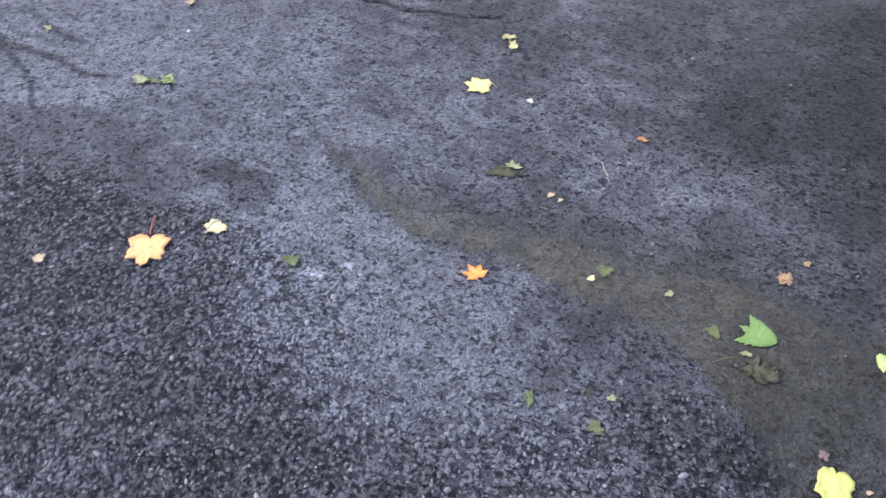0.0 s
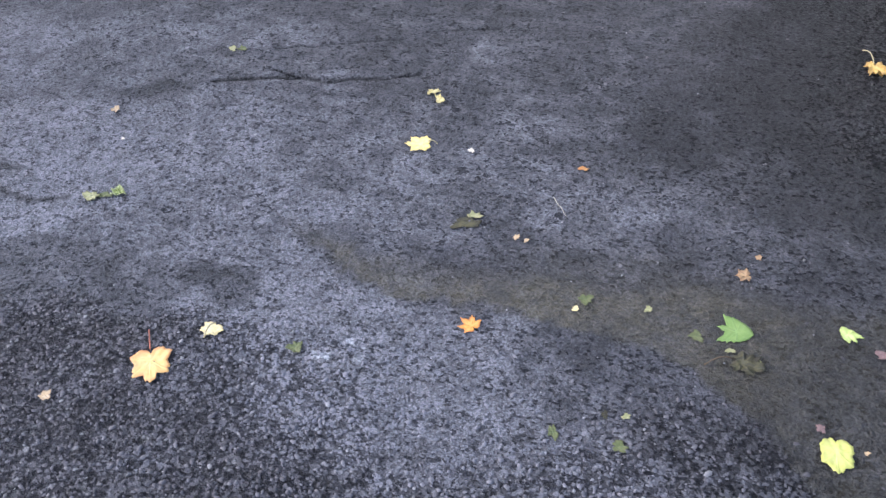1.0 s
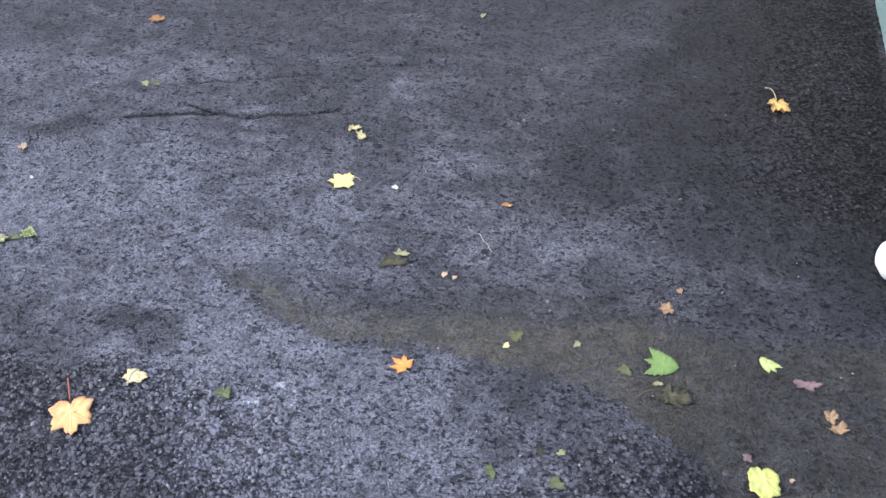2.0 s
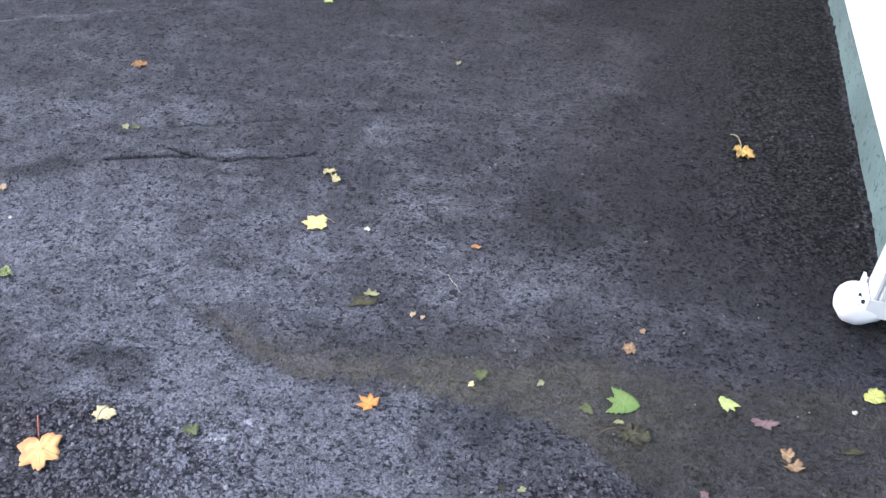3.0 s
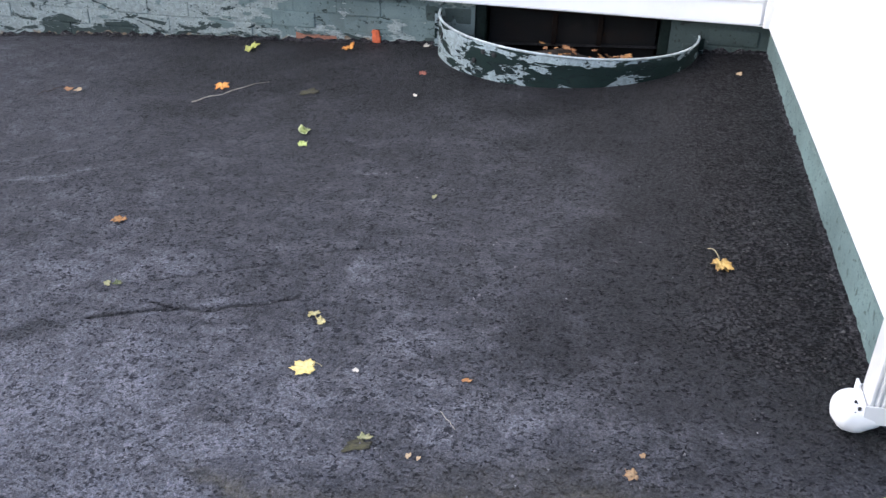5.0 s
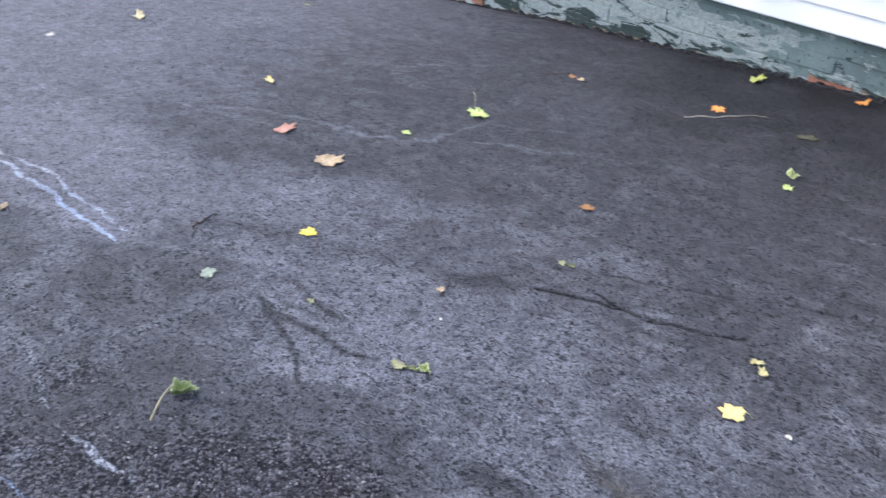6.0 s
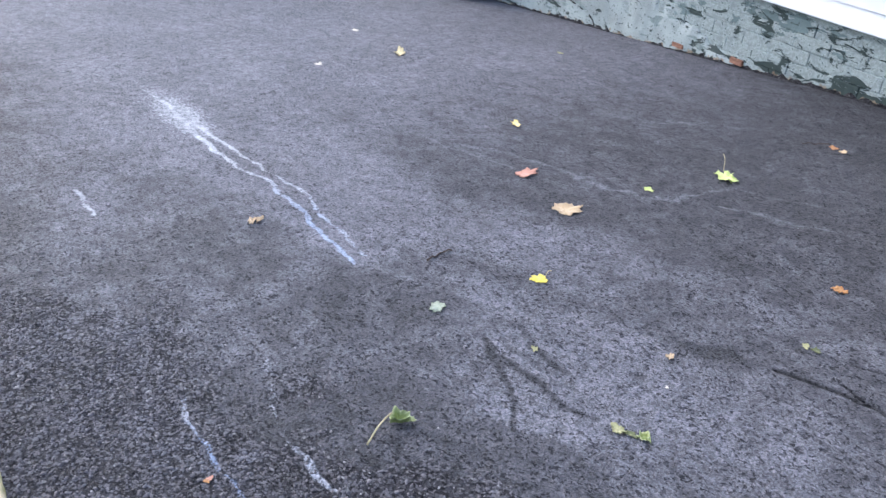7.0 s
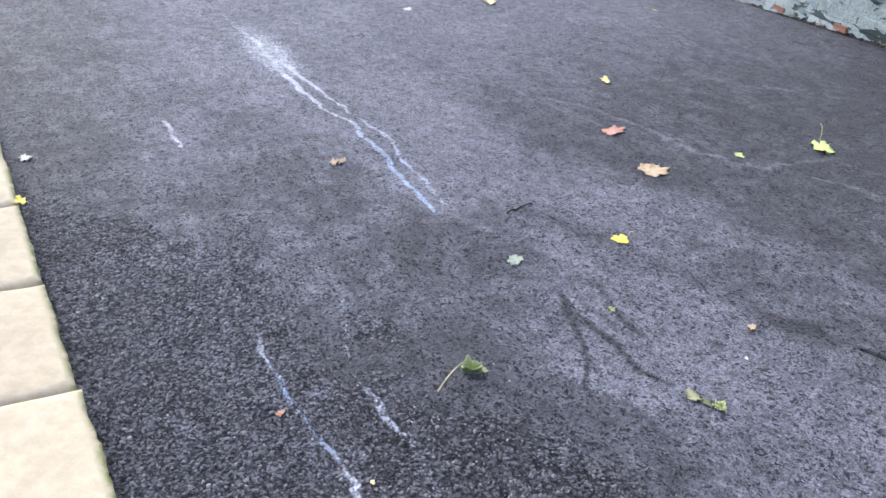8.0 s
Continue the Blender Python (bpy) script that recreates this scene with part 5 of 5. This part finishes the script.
bit(0.134, 0.936, 16.6, 0.015, 0.018, LEAF_PALE, 20, "tiny pale leaf scrap on silt", 0.30)
bit(0.266, 0.974, 16.6, 0.017, 0.020, LEAF_DULL, 21, "small olive leaf scrap on silt", 0.30)
bit(0.361, 0.929, 16.8, 0.028, 0.035, LEAF_MOSS, 22, "thin sodden green leaf on silt", 0.05)
leaf(0.430, 0.886, -8.0, 0.062, 0.054, LEAF_WET, "crumple", 0.65, 23, "decayed dark brown leaf with a stalk on silt", stem=(0.386, 0.862))
bit(0.425, 0.909, 30.0, 0.020, 0.013, LEAF_DULL, 85, "torn pale olive leaf scrap on silt", 0.40)
bit(0.478, 0.889, 100.0, 0.022, 0.011, LEAF_DULL, 86, "torn pale olive leaf scrap on silt", 0.40)
bit(0.166, 0.639, 17.3, 0.019, 0.038, LEAF_MOSS, 24, "sodden olive green leaf scrap on asphalt", 0.20)
bit(0.276, 0.708, 17.2, 0.018, 0.015, LEAF_DULL, 25, "small dull olive leaf scrap on asphalt", 0.30)
bit(0.241, 0.701, 17.2, 0.012, 0.021, LEAF_WET, 26, "small sodden brown leaf scrap on asphalt", 0.30)
bit(0.280, 0.644, 17.3, 0.028, 0.028, LEAF_MOSS, 27, "sodden dark green leaf on coarse asphalt", 0.05)
bit(0.591, 0.778, 17.3, 0.011, 0.019, LEAF_MAUVE, 28, "small red-brown leaf scrap on silt", 0.30)
bit(0.662, 0.748, 17.4, 0.011, 0.010, LEAF_TAN, 29, "tiny tan leaf scrap on silt", 0.30)
bit(-1.003, 0.973, 15.9, 0.046, 0.040, LEAF_DULL, 30, "torn pale olive leaf scrap on asphalt", 0.50)
bit(-0.974, 0.985, 15.8, 0.040, 0.022, LEAF_MOSS, 31, "torn olive leaf scrap on asphalt", 0.40)
bit(-0.950, 1.003, 35.8, 0.036, 0.040, LEAF_FOLD, 32, "torn pale-edged olive leaf scrap on asphalt", 0.80)
bit(-1.159, 1.304, 15.1, 0.024, 0.033, LEAF_TAN, 33, "small tan leaf scrap on asphalt", 0.50)
bit(-0.986, 1.663, 14.4, 0.032, 0.032, LEAF_MOSS, 34, "small olive leaf scrap on asphalt", 0.30)
bit(-0.346, 0.687, 16.8, 0.032, 0.029, LEAF_MOSS, 35, "mossy green leaf scrap beside white dust", 0.30)
bit(0.697, 0.977, 15.2, 0.054, 0.030, LEAF_MAUVE, 36, "dull mauve-brown dead leaf on wet silt", 0.40)
bit(0.734, 0.908, 60.0, 0.036, 0.030, LEAF_DRY, 37, "dry brown curled dead leaf on wet silt", 0.60)
bit(0.744, 0.882, 15.1, 0.040, 0.030, LEAF_DRY, 38, "dry brown curled dead leaf on wet silt", 0.50)
leaf(0.785, 0.680, -20.8, 0.032, 0.025, LEAF_TAN, "maple", 0.60, 39, "curled tan leaf with a long stalk on silt", stem=(0.763, 0.698))
bit(0.691, 0.624, 14.8, 0.023, 0.033, LEAF_YGREEN, 40, "small yellow-green leaf on silt", 0.40)
leaf(0.573, 0.556, 91.9, 0.043, 0.042, LEAF_ORANGE2, "maple", 0.30, 41, "bright orange maple leaf on asphalt")
bit(0.433, 0.552, 14.8, 0.012, 0.017, LEAF_RED, 42, "small red-brown leaf scrap on asphalt", 0.30)
bit(0.586, 0.779, 15.0, 0.012, 0.018, LEAF_MAUVE, 43, "small red-brown leaf scrap on silt", 0.30)
bit(0.864, 1.050, 15.3, 0.013, 0.013, LEAF_WHITE, 45, "tiny pale leaf scrap on wet asphalt", 0.30)
bit(0.852, 0.948, 15.2, 0.047, 0.020, LEAF_WET, 46, "sodden dark leaf litter on wet silt", 0.10)
leaf(0.652, 2.006, -75.2, 0.073, 0.060, LEAF_GOLD, "crumple", 0.90, 47, "crumpled golden-brown leaf with a stalk on asphalt", stem=(0.627, 2.069))
leaf(0.892, 1.116, -34.9, 0.040, 0.048, LEAF_YGREEN, "round", 0.40, 48, "dull yellow-green leaf on wet asphalt")
leaf(-1.159, 2.034, -100.0, 0.050, 0.046, LEAF_RUST, "crumple", 0.60, 49, "small rust-orange curled leaf on asphalt")
leaf(-1.325, 3.248, -67.7, 0.104, 0.064, LEAF_ORANGE2, "maple", 0.30, 50, "small orange maple leaf beside a dry grass stem")
bit(-0.805, 2.775, 4.5, 0.053, 0.078, LEAF_FOLD, 51, "small lime green leaf scrap on asphalt", 0.60)
bit(-0.772, 2.656, 4.7, 0.038, 0.058, LEAF_LIME, 52, "small lime green leaf scrap on asphalt", 0.60)
bit(-1.371, 3.717, 2.5, 0.060, 0.117, LEAF_YGREEN, 53, "small yellow-green leaf near the house wall", 0.60)
bit(-0.911, 3.762, 2.4, 0.050, 0.109, LEAF_ORANGE2, 54, "small orange leaf near the house wall", 0.60)
bit(-0.547, 3.819, 2.3, 0.032, 0.060, LEAF_WHITE, 55, "tiny pale leaf scrap near the house wall", 0.30)
bit(-0.489, 3.445, 3.1, 0.035, 0.059, LEAF_RED, 56, "small red leaf scrap on asphalt", 0.50)
bit(-0.466, 3.180, 3.7, 0.019, 0.039, LEAF_WHITE, 57, "tiny white leaf scrap on asphalt", 0.30)
bit(-0.915, 3.178, 3.6, 0.085, 0.085, LEAF_WET, 58, "dark sodden leaf on asphalt", 0.10)
bit(0.831, 3.566, 3.0, 0.027, 0.057, LEAF_TAN, 59, "tiny tan leaf scrap near the window well", 0.30)
bit(-1.968, 3.111, 3.6, 0.047, 0.054, LEAF_BROWN, 60, "small rust-brown leaf scrap on asphalt", 0.20)
bit(-1.917, 3.107, 3.6, 0.037, 0.053, LEAF_TAN, 61, "small tan-brown leaf scrap on asphalt", 0.20)
bit(-0.212, 2.297, 5.6, 0.017, 0.036, LEAF_DULL, 62, "tiny olive leaf scrap on asphalt", 0.30)
leaf(-2.004, 2.462, -36.0, 0.150, 0.078, LEAF_LIME, "maple", 1.0, 63, "lime green maple leaf with an upturned stalk on asphalt", stem=(-2.134, 2.617))
leaf(-1.646, 1.295, -110.2, 0.056, 0.056, LEAF_BRIGHT, "broad", 0.35, 64, "bright yellow leaf with a short stalk on asphalt", stem=(-1.676, 1.336))
leaf(-2.014, 1.635, 81.8, 0.112, 0.104, LEAF_TAN, "broad", 0.45, 65, "broad tan dried maple leaf on asphalt")
leaf(-2.329, 1.716, 101.5, 0.118, 0.062, LEAF_PINK, "broad", 0.40, 66, "salmon-brown dried leaf on asphalt")
bit(-2.007, 2.071, 62.7, 0.036, 0.055, LEAF_LIME, 67, "tiny lime leaf scrap on asphalt", 0.30)
bit(-2.813, 2.079, 64.2, 0.040, 0.083, LEAF_YELLOW, 68, "small light yellow leaf on asphalt", 0.50)
bit(-4.000, 2.219, 66.5, 0.066, 0.146, LEAF_PALE, 69, "small cream-yellow leaf on asphalt", 0.60)
bit(-3.986, 1.736, 66.1, 0.042, 0.063, LEAF_WHITE, 70, "tiny pale leaf scrap on asphalt", 0.30)
bit(-4.551, 2.258, 67.6, 0.039, 0.068, LEAF_WHITE, 71, "tiny white leaf scrap on asphalt", 0.30)
bit(-3.704, 3.080, 66.7, 0.033, 0.072, LEAF_DULL, 72, "tiny grey-green leaf scrap on asphalt", 0.30)
bit(-2.414, 0.702, 62.2, 0.029, 0.061, LEAF_TAN, 73, "pale tan curled leaf scrap on asphalt", 0.70)
bit(-2.414, 0.729, 62.2, 0.025, 0.052, LEAF_TAN, 74, "pale tan curled leaf scrap on asphalt", 0.70)
leaf(-1.683, 0.945, -52.3, 0.067, 0.044, LEAF_GHOST, "broad", 0.40, 75, "small pale whitish green leaf on asphalt")
leaf(-1.287, 0.543, 59.9, 0.062, 0.046, LEAF_FOLD, "folded", 1.00, 76, "folded yellow-green leaf propped on its long stalk", stem=(-1.242, 0.461))
bit(-1.359, 1.018, 60.6, 0.019, 0.030, LEAF_DULL, 77, "small round olive pod on asphalt", 0.80)
bit(-1.014, 1.658, 60.6, 0.022, 0.036, LEAF_DULL, 78, "tiny olive leaf scrap on asphalt", 0.30)
bit(-1.300, 0.121, 59.5, 0.014, 0.014, LEAF_RUST, 79, "tiny orange leaf scrap on coarse asphalt", 0.30)
bit(-1.066, 1.194, 60.2, 0.010, 0.015, LEAF_WHITE, 80, "tiny pale leaf scrap on asphalt", 0.30)
bit(-2.753, -0.180, 70.9, 0.036, 0.052, LEAF_WHITE, 81, "curled cream leaf scrap beside the stone edging", 0.60)
bit(-1.304, 0.129, 66.9, 0.015, 0.016, LEAF_PINK, 82, "tiny pink-brown leaf scrap on asphalt", 0.30)
bit(-1.047, 0.218, 66.2, 0.011, 0.014, LEAF_PALE, 83, "tiny pale leaf scrap on asphalt", 0.30)

scrap = bit(-2.36, -0.236, 20.0, 0.05, 0.036, LEAF_BRIGHT, 84, "yellow leaf scrap lying on the stone edging", 0.6)
scrap.location.z += 0.049

# dry leaves heaped inside the window well
rng = random.Random(77)
for k in range(60):
    x, y = WELL[0] + rng.uniform(-0.33, 0.36), WELL[1] - rng.uniform(0.03, 0.30)
    size = rng.uniform(0.026, 0.05)
    ob = leaf(x, y, rng.uniform(0, 360), size, size * 0.8, rng.choice((LEAF_RUST, LEAF_BROWN, LEAF_BROWN, LEAF_RUST)), "crumple", 0.6, 200 + k, "dry rust-brown leaf heaped in the window well")
    rr = math.hypot((x - WELL[0]) / 0.58, (y - WELL[1]) / 0.51)
    ob.matrix_world = Matrix.Translation((x, y, -0.005 + 0.075 * (1 - rr) + rng.uniform(0.0, 0.05))) @ pose(0, 0, 0, rng.uniform(-35, 35), rng.uniform(-35, 35), rng.uniform(0, 360))
    ob["group"] = "leaves in the window well"


# ---- loose grit ----
def build_grit():
    rng = np.random.RandomState(5)
    verts, faces = [], []
    for k in range(700):
        x = rng.uniform(-2.2, 0.9)
        y = rng.uniform(0.1, 2.6) ** 1.0
        if rng.rand() > 0.25 + 0.75 * math.exp(-((x + 0.2) ** 2 / 0.5 + (y - 0.65) ** 2 / 0.25)):
            continue
        r = rng.uniform(0.0012, 0.0036) * (1.5 if rng.rand() < 0.05 else 1.0)
        z = gz(x, y) + r * 0.4
        b = len(verts)
        for d in ((1, 0, 0), (-1, 0, 0), (0, 1, 0), (0, -1, 0), (0, 0, 0.8), (0, 0, -0.8)):
            verts.append(tuple(c + r * q * rng.uniform(0.6, 1.2) for c, q in zip((x, y, z), d)))
        for f in ((0, 2, 4), (2, 1, 4), (1, 3, 4), (3, 0, 4), (2, 0, 5), (1, 2, 5), (3, 1, 5), (0, 3, 5)):
            faces.append(tuple(b + i for i in f))
    me = bpy.data.meshes.new("grit")
    me.from_pydata(verts, [], faces)
    me.materials.append(GRIT)
    return tagged(new("grit", me), "loose pale grit scattered on the asphalt", "grit", kind="stuff")


build_grit()


def build_aggregate():
    """Stone chips standing out of the worn asphalt, thick where the surface is open."""
    rng = np.random.RandomState(9)
    n = 60000
    x, y = rng.uniform(-2.7, 0.95, n), rng.uniform(-0.21, 2.3, n)
    state = surface_state(x, y)
    clump = value_noise(x, y, 34.0, 51)
    keep = rng.rand(n) < (state["coarse"] ** 1.5) * (0.45 + 0.8 * clump) * (1 - state["silt"]) * np.where(y > 1.2, 0.55, 1.0)
    keep &= (y < 1.15) | (x > -0.1)
    x, y, dust_sheen, damp_shade = x[keep], y[keep], state["dust_sheen"][keep], state["damp_shade"][keep]
    n = len(x)
    r = np.clip(rng.lognormal(math.log(0.0033), 0.28, n), 0.0018, 0.0062)
    z = ground_z(x, y) - 0.0012
    high = r * rng.uniform(0.35, 0.75, n) + 0.0012
    sides = 6
    a = (np.arange(sides)[None, :] + rng.uniform(-0.3, 0.3, (n, sides))) * (2 * math.pi / sides)
    reach = r[:, None] * rng.uniform(0.72, 1.12, (n, sides))
    long, turn = rng.uniform(1.0, 1.55, n), rng.uniform(0, math.pi, n)
    u, v = reach * np.cos(a) * long[:, None], reach * np.sin(a) / np.sqrt(long)[:, None]
    dx, dy = u * np.cos(turn)[:, None] - v * np.sin(turn)[:, None], u * np.sin(turn)[:, None] + v * np.cos(turn)[:, None]
    tx, ty = rng.uniform(-0.3, 0.3, n), rng.uniform(-0.3, 0.3, n)

    def ring(k, up):
        return np.stack([x[:, None] + k * dx, y[:, None] + k * dy, z[:, None] + up[:, None] + (k < 1.0) * k * (tx[:, None] * dx + ty[:, None] * dy)], 2)

    top = np.stack([x, y, z + high * 1.06], 1)[:, None, :]
    verts = np.concatenate([ring(1.0, np.zeros(n)), ring(0.78, high * 0.82), top], 1)
    per = 2 * sides + 1
    tris = []
    for k in range(sides):
        m = (k + 1) % sides
        tris += [(k, m, sides + m), (k, sides + m, sides + k), (sides + k, sides + m, 2 * sides)]
    faces = (np.arange(n)[:, None, None] * per + np.array(tris)[None]).reshape(-1, 3)
    me = bpy.data.meshes.new("aggregate")
    me.vertices.add(n * per)
    me.vertices.foreach_set("co", verts.ravel())
    me.loops.add(faces.size)
    me.loops.foreach_set("vertex_index", faces.ravel())
    me.polygons.add(len(faces))
    me.polygons.foreach_set("loop_start", np.arange(0, faces.size, 3))
    me.update(calc_edges=True)
    for name, values in (("dust_sheen", dust_sheen), ("damp_shade", damp_shade)):
        layer = me.attributes.new(name, "FLOAT", "POINT")
        layer.data.foreach_set("value", np.repeat(values, per).astype(np.float32))
    me.materials.append(CHIPS)
    return tagged(new("aggregate", me), "grey stone chips standing out of worn asphalt", "stone chips", kind="stuff")


build_aggregate()


# ---- bricks of the foundation ----
def brick_mesh(length, seed, material):
    bm = bmesh.new()
    box(bm, -length / 2, length / 2, 0.0, 0.055, -0.0369, 0.0369, 0.006)
    bmesh.ops.subdivide_edges(bm, edges=[e for e in bm.edges if abs(e.verts[0].co.x - e.verts[1].co.x) > 0.5 * length], cuts=5)
    for v in bm.verts:
        v.co += Vector((noise.noise(v.co * 31 + Vector((seed, 0, 0))), 1.3 * noise.noise(v.co * 23 + Vector((0, seed, 0))), noise.noise(v.co * 37 + Vector((0, 0, seed))))) * 0.0036
    return link_mesh("brick", bm, material)


full = [brick_mesh(0.2134, s, GREEN_PAINT) for s in (1.0, 2.0, 3.0, 4.0)]
bare = brick_mesh(0.203, 6.0, BARE_BRICK)
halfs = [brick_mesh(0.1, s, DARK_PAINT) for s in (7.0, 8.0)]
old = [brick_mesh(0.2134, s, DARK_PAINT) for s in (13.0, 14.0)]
header = brick_mesh(0.062, 9.0, RED_BRICK)
for v in header.vertices:
    v.co.z *= 1.0 + 3.5 * v.co.x
    v.co += Vector((noise.noise(v.co * 60), 0, noise.noise(v.co * 55 + Vector((3, 0, 0))))) * 0.006
BARE_AT = ((-1.03, 0.025),)
pick = random.Random(4)
for row in range(-6, 3):
    z = 0.0225 + 0.075 * row
    x = -4.5 + (0.0 if row % 2 else 0.107) + 0.1
    while x < 0.95:
        ends = gz(x, FOUND_Y)
        if z + 0.033 > ends - 0.02 and not (WIN_X0 - 0.1 < x < WIN_X1 + 0.1 and z < WIN_Z1 + 0.02):
            red = any(abs(x - bx) < 0.107 and abs(z - bz) < 0.038 for bx, bz in BARE_AT)
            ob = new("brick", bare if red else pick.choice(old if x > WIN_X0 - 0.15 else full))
            ob.parent = foundation_north
            ob.location = (x, FOUND_Y + pick.uniform(-0.005, 0.003), z)
        x += 0.213
    for x in (WIN_X0 - 0.052, WIN_X1 + 0.052):
        if -0.3 < z < WIN_Z1 - 0.02:
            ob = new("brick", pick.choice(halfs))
            ob.parent = foundation_north
            ob.location = (x, FOUND_Y + 0.004, z)
ob = new("brick", header)
ob.parent = foundation_north
ob.matrix_local = pose(-0.80, FOUND_Y - 0.012, 0.046, 0, 84, 0) @ Matrix.Diagonal((1.0, 1.0, 0.5, 1.0))
worn = brick_mesh(0.09, 12.0, plain("weathered_brick", (0.24, 0.12, 0.075), 0.9, 0.0, 0.4, 60.0, 0.5))
for x, z, k in ((-3.55, -0.155, 0.35), (-3.12, -0.118, 0.45)):
    ob = new("brick", worn)
    ob.parent = foundation_north
    ob.matrix_local = Matrix.Translation((x, FOUND_Y - 0.016, z)) @ Matrix.Diagonal((1.0, 1.0, k, 1.0))
